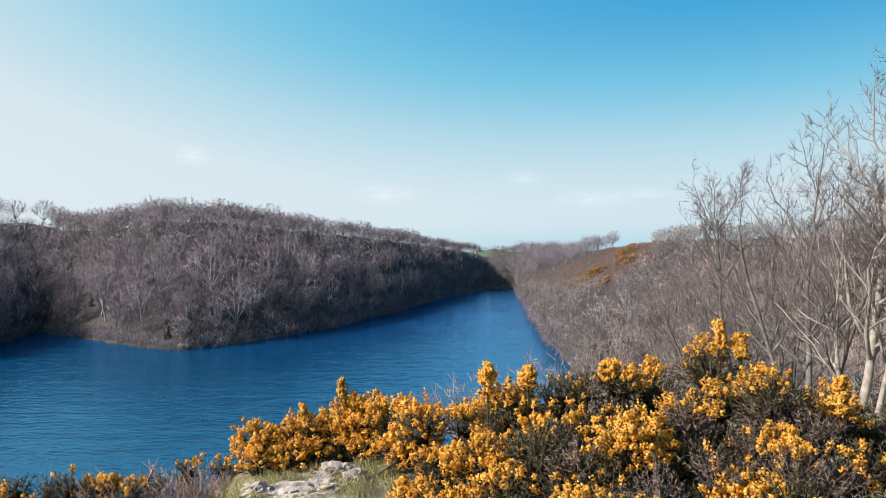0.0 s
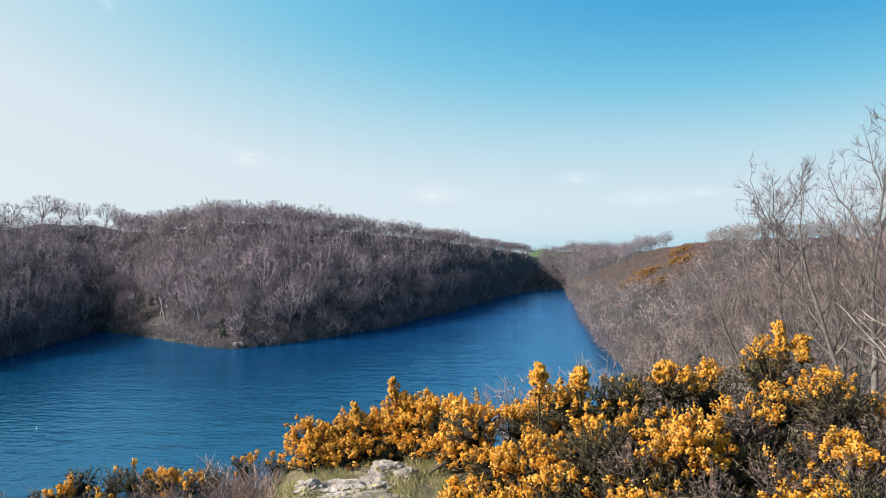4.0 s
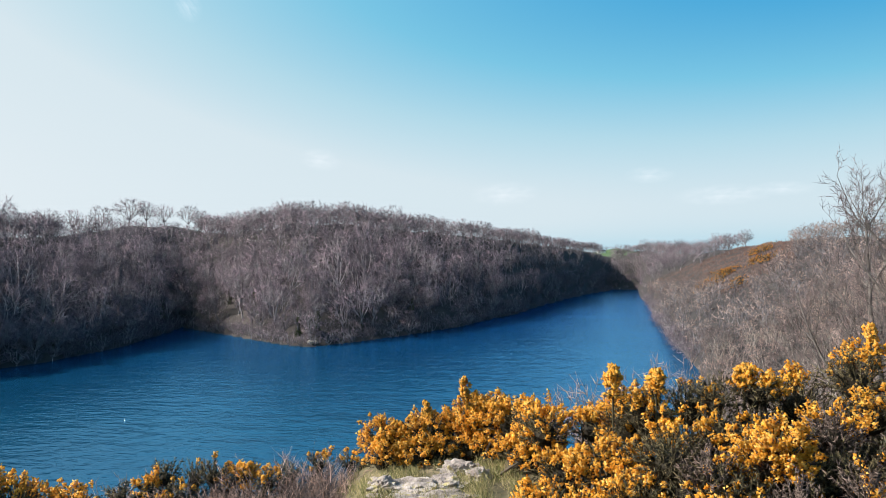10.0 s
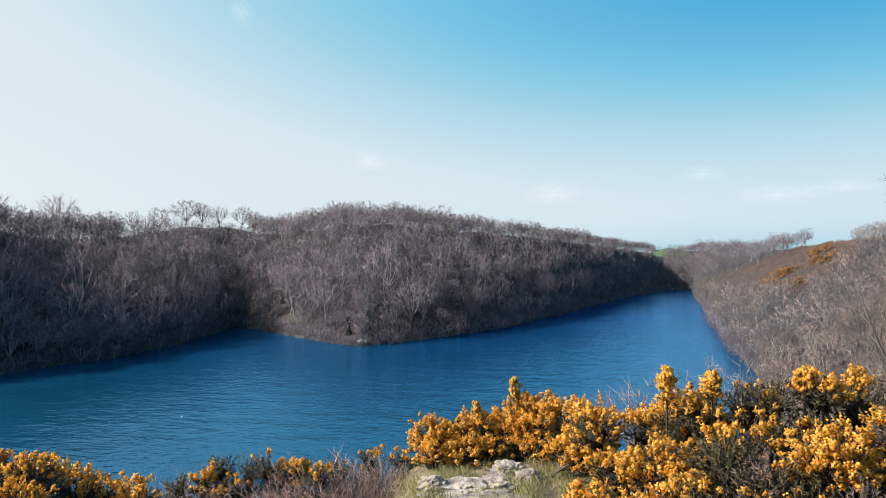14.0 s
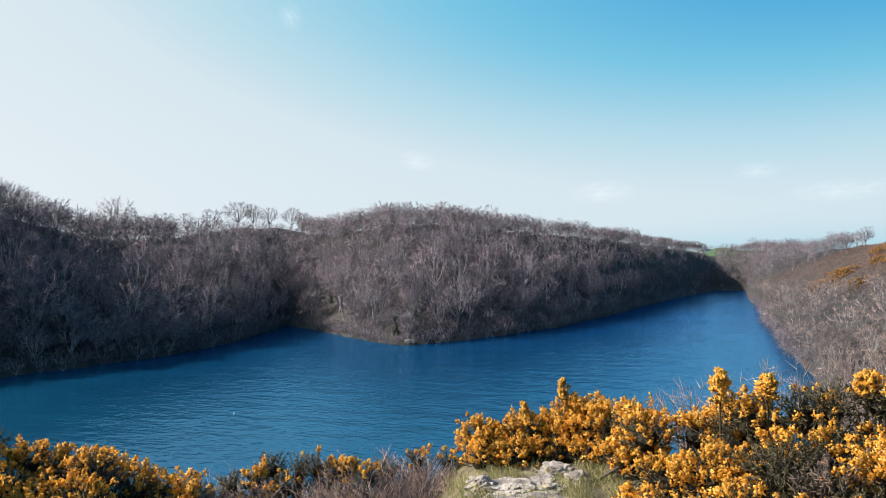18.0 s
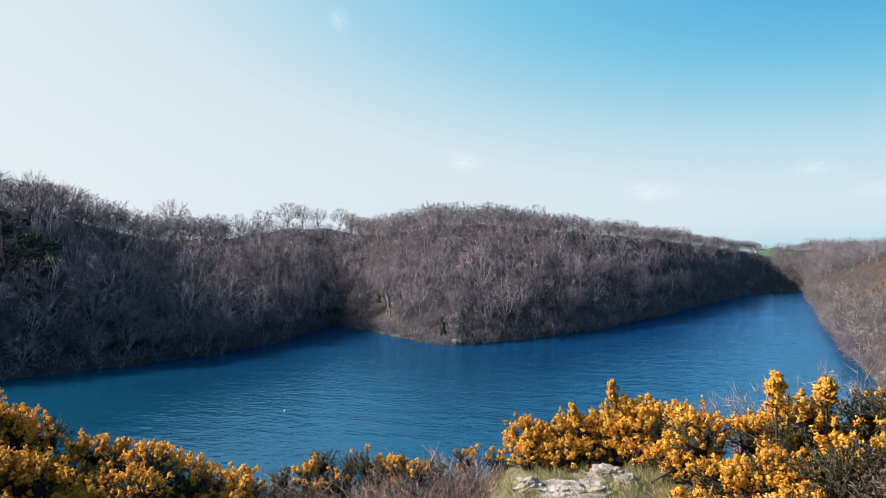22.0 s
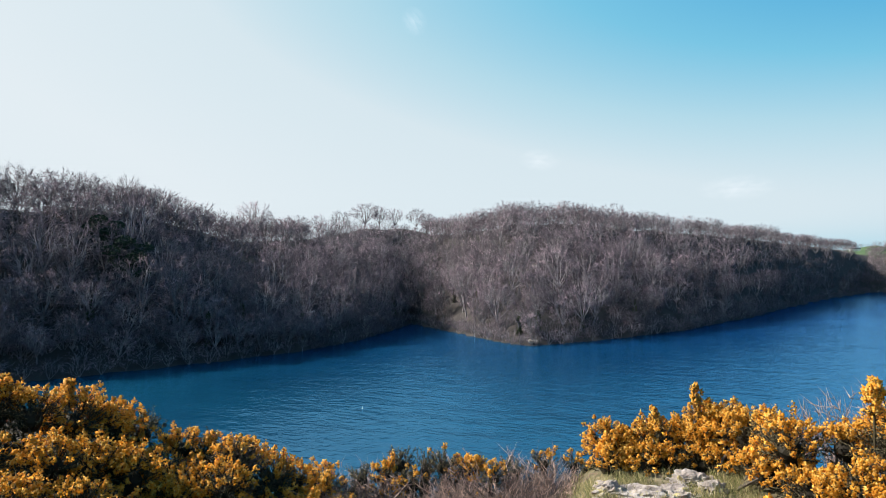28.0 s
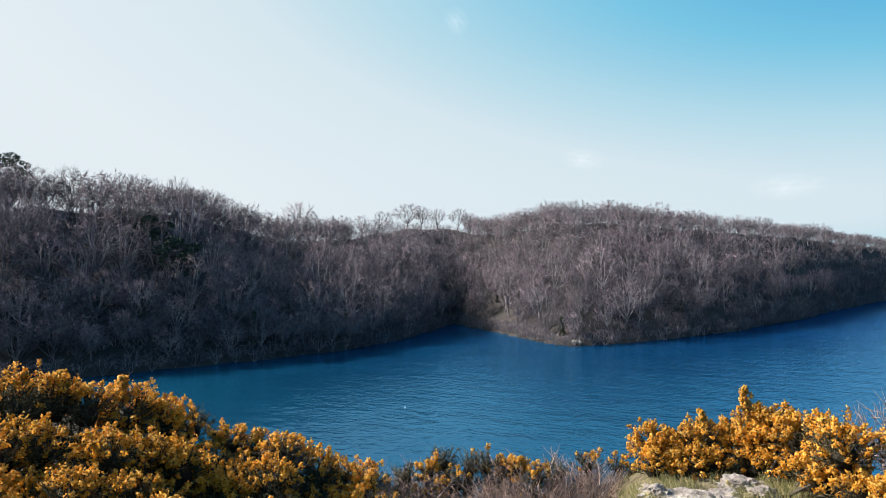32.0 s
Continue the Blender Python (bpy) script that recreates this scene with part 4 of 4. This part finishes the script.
gorse_bush(526, [(-17.0, 6.7, -14.1, 0.09), (-16.0, 6.6, -14.6, 0.08)], "small gorse tuft with yellow flowers", LEFT, 0.8)
gorse_bush(527, [(-19.3, 6.6, -14.0, 0.1), (-21.6, 6.5, -14.6, 0.1)], "small gorse tuft with few flowers", LEFT, 0.2)


# ---------------------------------------------------------------- dry twiggy shrubs, rock and grass
def dry_shrub(seed, az, d, el, wide, n, label, fine=0.0028):
    g = rng(seed)
    p = polar(az, d)
    low = gz(p[0], p[1])
    tall = EYE + d * math.tan(radians(el)) - low
    ob = new("dry_shrub")
    ob.location = (p[0], p[1], low)
    stems, tw = Soup(), Soup()
    for k in range(n):
        ph, rr = g.uniform(0, 6.28), wide * math.sqrt(g.uniform())
        b = np.array([math.cos(ph) * rr, math.sin(ph) * rr, -0.05])
        h = tall * g.uniform(0.55, 1.0)
        w = np.array([g.normal() * 0.6, g.normal() * 0.6, 1.0])
        pts = np.array([b, b + w * h * 0.4 + g.normal(size=3) * 0.02, b + w * h * 0.75 + g.normal(size=3) * 0.03, b + w * h])
        stems.add(*tube(pts, np.array([2.2, 1.7, 1.2, 0.5]) * fine, 3))
        m = 9
        u = g.uniform(0.2, 1, m)
        q = b + w * (h * u)[:, None]
        tw.add(*spikes(q, around(np.tile(unit(w), (m, 1)), 0.95, g), tall * g.uniform(0.12, 0.32, m), fine * 0.8))
    part("stem", stems.mesh("stem", twig_dry), ob)
    part("twig_spray", tw.mesh("twig_spray", twig_dry), ob, kind="stuff")
    return tagged(ob, label, "shrub", "dry shrubs on the bank edge")


for k, (az, d, el, wide, n) in enumerate(((-34.5, 6.2, -15.0, 0.3, 90), (-32.6, 6.4, -14.7, 0.28, 80), (-24.0, 6.3, -14.6, 0.3, 100), (-22.0, 6.2, -14.4, 0.3, 110), (-20.2, 6.4, -13.6, 0.22, 70),
                                          (-18.2, 6.3, -14.4, 0.25, 100), (-26.5, 6.0, -15.6, 0.3, 100), (-29.5, 6.1, -15.8, 0.3, 90), (-36.5, 6.0, -15.8, 0.3, 90), (-24.6, 5.7, -16.2, 0.35, 110), (-21.0, 5.7, -16.0, 0.35, 110))):
    dry_shrub(600 + k, az, d, el, wide, n, "dry grey-brown heather and bramble stems")
for k, (az, d, el) in enumerate(((-1.2, 9.0, -9.6), (0.6, 9.2, -8.8), (2.0, 9.6, -8.2), (3.4, 10.0, -8.4), (6.2, 12.0, -6.8), (8.6, 14.0, -6.2), (10.6, 15.0, -5.6))):
    x, y, z = place(az, d)
    tall = EYE + d * math.tan(radians(el)) - z
    ob = tree_thing("leafless_shrub", *fan_tree(620 + k, tall, tall * 0.42, 6, 34, 5, 0.0045, trunk_r=0.022, fork=0.08, low=0.2, reach=0.3), twig_dry, twig_dry)
    ob.location = (x, y, z)
    tagged(ob, "leafless shrub with thin upright twigs below the brow", "shrub", "leafless shrubs below the brow")


def rock(seed, az, d, size, rise, label):
    g = rng(seed)
    bm = bmesh.new()
    bmesh.ops.create_icosphere(bm, subdivisions=5 if size[0] > 0.19 else 4, radius=1)
    for w in bm.verts:
        q = w.co.copy()
        k = 1 + 0.45 * noise.noise(q * 1.3 + Vector((seed, 0, 0))) + 0.3 * noise.noise(q * 3.2 + Vector((0, seed, 0)))
        cell_gap = noise.voronoi(q * 1.5 + Vector((seed, 0, 0)))[0]
        k -= 0.13 * max(0.0, 1 - (cell_gap[1] - cell_gap[0]) * 5)  # cracks between the blocks
        k += 0.1 * noise.noise(q * 9) + 0.05 * noise.noise(q * 21)
        step = round((q.z + 0.25 * noise.noise(q * 2 + Vector((0, 0, seed)))) * 4) / 4
        w.co = Vector((q.x * k * size[0], q.y * k * size[1], (0.35 * q.z + 0.65 * step) * k * size[2]))
    me = bpy.data.meshes.new("rock")
    bm.to_mesh(me)
    bm.free()
    me.materials.append(rock_mat)
    ob = new("rock", me)
    x, y, z = place(az, d)
    ob.matrix_basis = pose(x, y, z + rise, g.normal() * 6, g.normal() * 6, g.uniform(0, 360))
    return tagged(ob, label, "rock", "limestone outcrop on the brow")


for k, (az, d, sx, sy, sz, rise) in enumerate(((-12.4, 5.4, 0.3, 0.2, 0.06, -0.02), (-9.8, 5.45, 0.26, 0.18, 0.055, -0.02), (-8.0, 5.8, 0.2, 0.13, 0.075, -0.015), (-11.0, 5.1, 0.34, 0.2, 0.05, -0.02),
                                               (-14.2, 5.4, 0.13, 0.1, 0.07, 0.0), (-7.0, 5.6, 0.12, 0.1, 0.06, 0.0))):
    rock(700 + k, az, d, (sx, sy, sz), rise, "weathered pale grey limestone set in turf")

g = rng(41)
n = 30000
az, d = np.where(g.uniform(size=n) < 0.6, g.uniform(-36, 1, n), g.uniform(-17, -2, n)), g.uniform(4.6, 6.8, n)
keep = np.sin(az * 1.7 + d * 5) + np.sin(az * 0.9 - d * 3.1) + g.normal(size=n) * 0.7 > -0.4
az, d = az[keep], d[keep]
x, y = d * np.sin(np.radians(az)), d * np.cos(np.radians(az))
b = np.stack([x, y, ground_z(x, y) - 0.01], -1)
tall = g.uniform(0.03, 0.11, len(b)) * np.where(az > -7, 1.15, 0.9)
tagged(new("grass", Soup().add(*spikes(b, around(np.tile([0, 0, 1.0], (len(b), 1)), 0.5, g), tall, 0.0028)).mesh("grass", blades)), "short tufted grass, part straw-coloured", "grass", kind="stuff")


# ---------------------------------------------------------------- small things in the distance
def buoy():
    bm = bmesh.new()
    bmesh.ops.create_uvsphere(bm, u_segments=14, v_segments=9, radius=0.07)
    bmesh.ops.create_cone(bm, cap_ends=True, segments=10, radius1=0.03, radius2=0.025, depth=0.08, matrix=Matrix.Translation((0, 0, 0.16)))
    me = bpy.data.meshes.new("buoy")
    bm.to_mesh(me)
    bm.free()
    me.materials.append(white_paint)
    ob = new("buoy", me)
    ob.location = polar(-33.3, 74.0, 0.03)
    tagged(ob, "small round white buoy floating on the lake", "buoy")


def paint_build(nt, b):
    nt.links.new(ramp(nt, noise_tex(nt, where(nt), 4, 4), [(0.3, (0.66, 0.65, 0.62)), (0.7, (0.82, 0.81, 0.79))]), b.inputs["Base Color"])
    b.inputs["Roughness"].default_value = 0.6


white_paint = material("weathered_white_paint", paint_build)
slate = material("grey_slate", lambda nt, b: nt.links.new(ramp(nt, noise_tex(nt, where(nt), 2, 4), [(0.3, (0.10, 0.10, 0.11)), (0.7, (0.20, 0.20, 0.21))]), b.inputs["Base Color"]))
buoy()


def box(bm, size, at):
    bmesh.ops.create_cube(bm, size=1, matrix=Matrix.Translation(at) @ Matrix.Diagonal((*size, 1)))


def farm_shed(az, d, wide):
    x, y, z = place(az, d)
    ob = new("farm_shed")
    ob.matrix_basis = pose(x, y, z - 0.2, 0, 0, 12)
    bm = bmesh.new()
    box(bm, (wide, 4.0, 2.6), (0, 0, 1.3))
    me = bpy.data.meshes.new("wall")
    bm.to_mesh(me)
    bm.free()
    me.materials.append(white_paint)
    part("wall", me, ob)
    w, h = wide / 2 + 0.3, 2.5
    v = [(-w, -2.3, h), (w, -2.3, h), (w, 0, h + 1.3), (-w, 0, h + 1.3), (-w, 2.3, h), (w, 2.3, h)]
    part("roof", raw_mesh("roof", v, [(0, 1, 2), (0, 2, 3), (3, 2, 5), (3, 5, 4), (0, 3, 4), (1, 5, 2), (0, 4, 5), (0, 5, 1)], slate), ob)
    tagged(ob, "low white-walled farm shed beside a green field", "shed")


farm_shed(2.9, 800, 9.0)


def shingle_spit():
    """A small pale beach at the head of the lake."""
    v, f = [], []
    for k, az in enumerate(np.linspace(3.6, 4.9, 14)):
        d0 = float(shore(az))
        for m, (dd, z) in enumerate(((-9.0, -0.2), (-4.0, 0.35), (1.0, 0.9 + 0.2 * math.sin(k)))):
            v.append(polar(az, d0 + dd * (0.6 + 0.4 * math.sin(k * 0.24)), z))
        if k:
            for m in range(2):
                a = (k - 1) * 3 + m
                f += [(a, a + 3, a + 4), (a, a + 4, a + 1)]
    tagged(new("shingle_beach", raw_mesh("shingle_beach", v, f, rock_mat)), "pale shingle beach at the head of the lake", "beach", kind="structure")


shingle_spit()

# evergreen growth among the bare wood
def leaf_clumps(g, n, centre, size, mat, leaf=0.16):
    c = centre + unit(g.normal(size=(n, 3))) * (g.uniform(0.45, 1.0, n) ** 0.5)[:, None] * size
    w = unit(g.normal(size=(n, 3)) + [0, 0, 0.3])
    a, b = side_frames(w)
    ln = leaf * g.uniform(0.7, 1.4, n)[:, None]
    v = np.stack([c - a * ln, c + b * ln * 0.7, c + a * ln, c - b * ln * 0.7 + w * ln * 0.3], 1).reshape(-1, 3)
    o = np.arange(n)[:, None, None] * 4
    return v, (np.array([[0, 1, 2], [0, 2, 3]])[None] + o).reshape(-1, 3)


def evergreen(seed, az, d, h, wide, mat, label, name):
    g = rng(seed)
    ob = new(name)
    ob.location = place(az, d)
    st = Soup()
    lean = g.normal(size=2) * 0.06 * h
    pts = np.array([[0, 0, -0.4], [lean[0] * 0.3, lean[1] * 0.3, h * 0.35], [lean[0] * 0.8, lean[1] * 0.8, h * 0.7], [lean[0], lean[1], h * 0.92]])
    st.add(*tube(pts, [0.22, 0.17, 0.12, 0.05], 7))
    crown = Soup()
    for k in range(11):
        u = 0.35 + 0.62 * k / 10
        ph = k * 2.4 + g.uniform(0, 0.6)
        reach = wide * g.uniform(0.45, 1.0) * (1.15 - 0.5 * abs(u - 0.65) * 2)
        p = np.array([lean[0] * u, lean[1] * u, h * u])
        q = p + [math.cos(ph) * reach, math.sin(ph) * reach, h * 0.06]
        st.add(*tube(np.array([p, (p + q) / 2 + [0, 0, 0.15], q]), [0.07, 0.05, 0.02], 4))
        crown.add(*leaf_clumps(g, 210, q, np.array([1.0, 1.0, 0.5]) * wide * 0.5, mat, 0.2))
    part("trunk", st.mesh("trunk", bark_wood, True), ob)
    part("crown", crown.mesh("crown", mat), ob)
    tagged(ob, label, "tree", "evergreen trees in the wood")


for k, (az, d, h, wide) in enumerate(((-50.6, 128, 8.5, 3.2), (-52.0, 134, 7, 2.8))):
    evergreen(800 + k, az, d, h, wide, needles, "dark green pine among bare woodland trees", "pine_tree")
evergreen(805, -61.3, 156, 9.5, 3.6, needles, "old dark pine with a ragged flat top", "pine_tree")


def ivy_tree(seed, az, d, h):
    """A bare stem wrapped in ivy up to two thirds of its height."""
    wood, fine = fan_tree(seed, h, h * 0.38, 6, 40, 10, 0.02, fork=0.4, sides=4)
    ob = tree_thing("ivy_clad_tree", wood, fine, bark_wood, twig_wood)
    ob.location = place(az, d)
    g = rng(seed)
    n = 1100
    u = g.uniform(0, 1, n)
    ph = g.uniform(0, 6.28, n)
    r = (0.55 * (1 - 0.5 * u) + 0.18 * np.sin(u * 9 + seed)) * np.sqrt(g.uniform(0.2, 1, n))
    c = np.stack([np.cos(ph) * r, np.sin(ph) * r, u * h * 0.62], -1)
    w = unit(c * [1, 1, 0] + g.normal(size=(n, 3)) * 0.6)
    a, b = side_frames(w)
    ln = 0.11 * g.uniform(0.7, 1.5, n)[:, None]
    v = np.stack([c - a * ln, c + b * ln * 0.7, c + a * ln, c - b * ln * 0.7 + w * ln * 0.3], 1).reshape(-1, 3)
    f = (np.array([[0, 1, 2], [0, 2, 3]])[None] + np.arange(n)[:, None, None] * 4).reshape(-1, 3)
    part("ivy", raw_mesh("ivy", v, f, ivy), ob, "dark green ivy on the trunk")
    tagged(ob, "bare woodland tree with ivy-covered trunk", "tree", "ivy-clad trees in the wood")


for k, (az, d, h) in enumerate(((-24.2, 165, 8), (-20.9, 141, 6), (-19.4, 142, 6), (-26.0, 182, 8), (-12.0, 168, 7), (-38.0, 134, 8), (-30.8, 181, 7), (-42.5, 129, 8), (-45.0, 122, 9), (-16.0, 152, 6), (-53.0, 116, 8))):
    ivy_tree(810 + k, az, d, h)
for k, (az, d, sx, sy, sz) in enumerate(((-20.0, 137.0, 0.6, 0.5, 0.4), (-19.6, 137.6, 0.5, 0.4, 0.4), (-29.4, 195.4, 0.8, 0.5, 0.3))):
    ob = rock(720 + k, az, d, (sx, sy, sz), 0.15, "pale limestone at the foot of the wooded bank")
    ob["group"] = "rocks at the waterline"

# thin clouds, far off
def cloud_build(nt, b):
    c = where(nt, "Generated")
    out = nt.nodes["Material Output"]
    sub = nt.nodes.new("ShaderNodeVectorMath")
    sub.operation = "SUBTRACT"
    nt.links.new(c, sub.inputs[0])
    sub.inputs[1].default_value = (0.5, 0.5, 0.5)
    ln = nt.nodes.new("ShaderNodeVectorMath")
    ln.operation = "LENGTH"
    nt.links.new(sub.outputs[0], ln.inputs[0])
    soft = ramp(nt, ln.outputs["Value"], [(0.0, (1, 1, 1)), (0.48, (0, 0, 0))])
    st = node(nt, "ShaderNodeMapping")
    st.inputs["Scale"].default_value = (1.6, 1.6, 5.0)
    nt.links.new(where(nt), st.inputs["Vector"])
    wisp = ramp(nt, noise_tex(nt, st.outputs[0], 0.009, 5, 0.6), [(0.3, (0, 0, 0)), (0.75, (1, 1, 1))])
    mask = nt.nodes.new("ShaderNodeMath")
    mask.operation = "MULTIPLY"
    nt.links.new(soft, mask.inputs[0])
    nt.links.new(wisp, mask.inputs[1])
    half = nt.nodes.new("ShaderNodeMath")
    half.operation = "MULTIPLY"
    half.inputs[1].default_value = 0.24
    half.use_clamp = True
    nt.links.new(mask.outputs[0], half.inputs[0])
    em = nt.nodes.new("ShaderNodeEmission")
    em.inputs[0].default_value = (0.74, 0.72, 0.74, 1)
    clear = nt.nodes.new("ShaderNodeBsdfTransparent")
    mx = nt.nodes.new("ShaderNodeMixShader")
    nt.links.new(half.outputs[0], mx.inputs[0])
    nt.links.new(clear.outputs[0], mx.inputs[1])
    nt.links.new(em.outputs[0], mx.inputs[2])
    nt.links.new(mx.outputs[0], out.inputs["Surface"])


cloud_mat = material("thin_cloud", cloud_build)


def cloud(az, el, wide, tall, tilt=0):
    d = 3800.0
    bm = bmesh.new()
    bmesh.ops.create_grid(bm, x_segments=12, y_segments=6, size=0.5, matrix=Matrix.Rotation(radians(90), 4, "X"))
    w, h = d * radians(wide), d * radians(tall)
    for q in bm.verts:
        q.co = Vector((q.co.x * w, 60 * math.sin(q.co.x * 3), q.co.z * h))
    me = bpy.data.meshes.new("cloud")
    bm.to_mesh(me)
    bm.free()
    me.materials.append(cloud_mat)
    ob = new("cloud", me)
    p = polar(az, d * math.cos(radians(el)), EYE + d * math.sin(radians(el)))
    ob.matrix_basis = pose(*p, 0, 0, -az) @ pose(0, 0, 0, 0, tilt, 0)
    ob.visible_shadow = False
    tagged(ob, "small thin white cloud wisp in a clear sky", "cloud", "cloud wisps", kind="structure")


for az, el, wide, tall, tilt in ((-19.2, 8.7, 6.2, 2.0, 0), (6.6, 7.3, 7.0, 1.5, -3), (11.8, 5.6, 13.0, 1.8, -2), (-4.6, 6.1, 10.0, 2.2, -4), (-29.2, 19.3, 3.6, 2.2, 45), (16.0, 5.9, 8.0, 1.2, 0)):
    cloud(az, el, wide, tall, tilt)
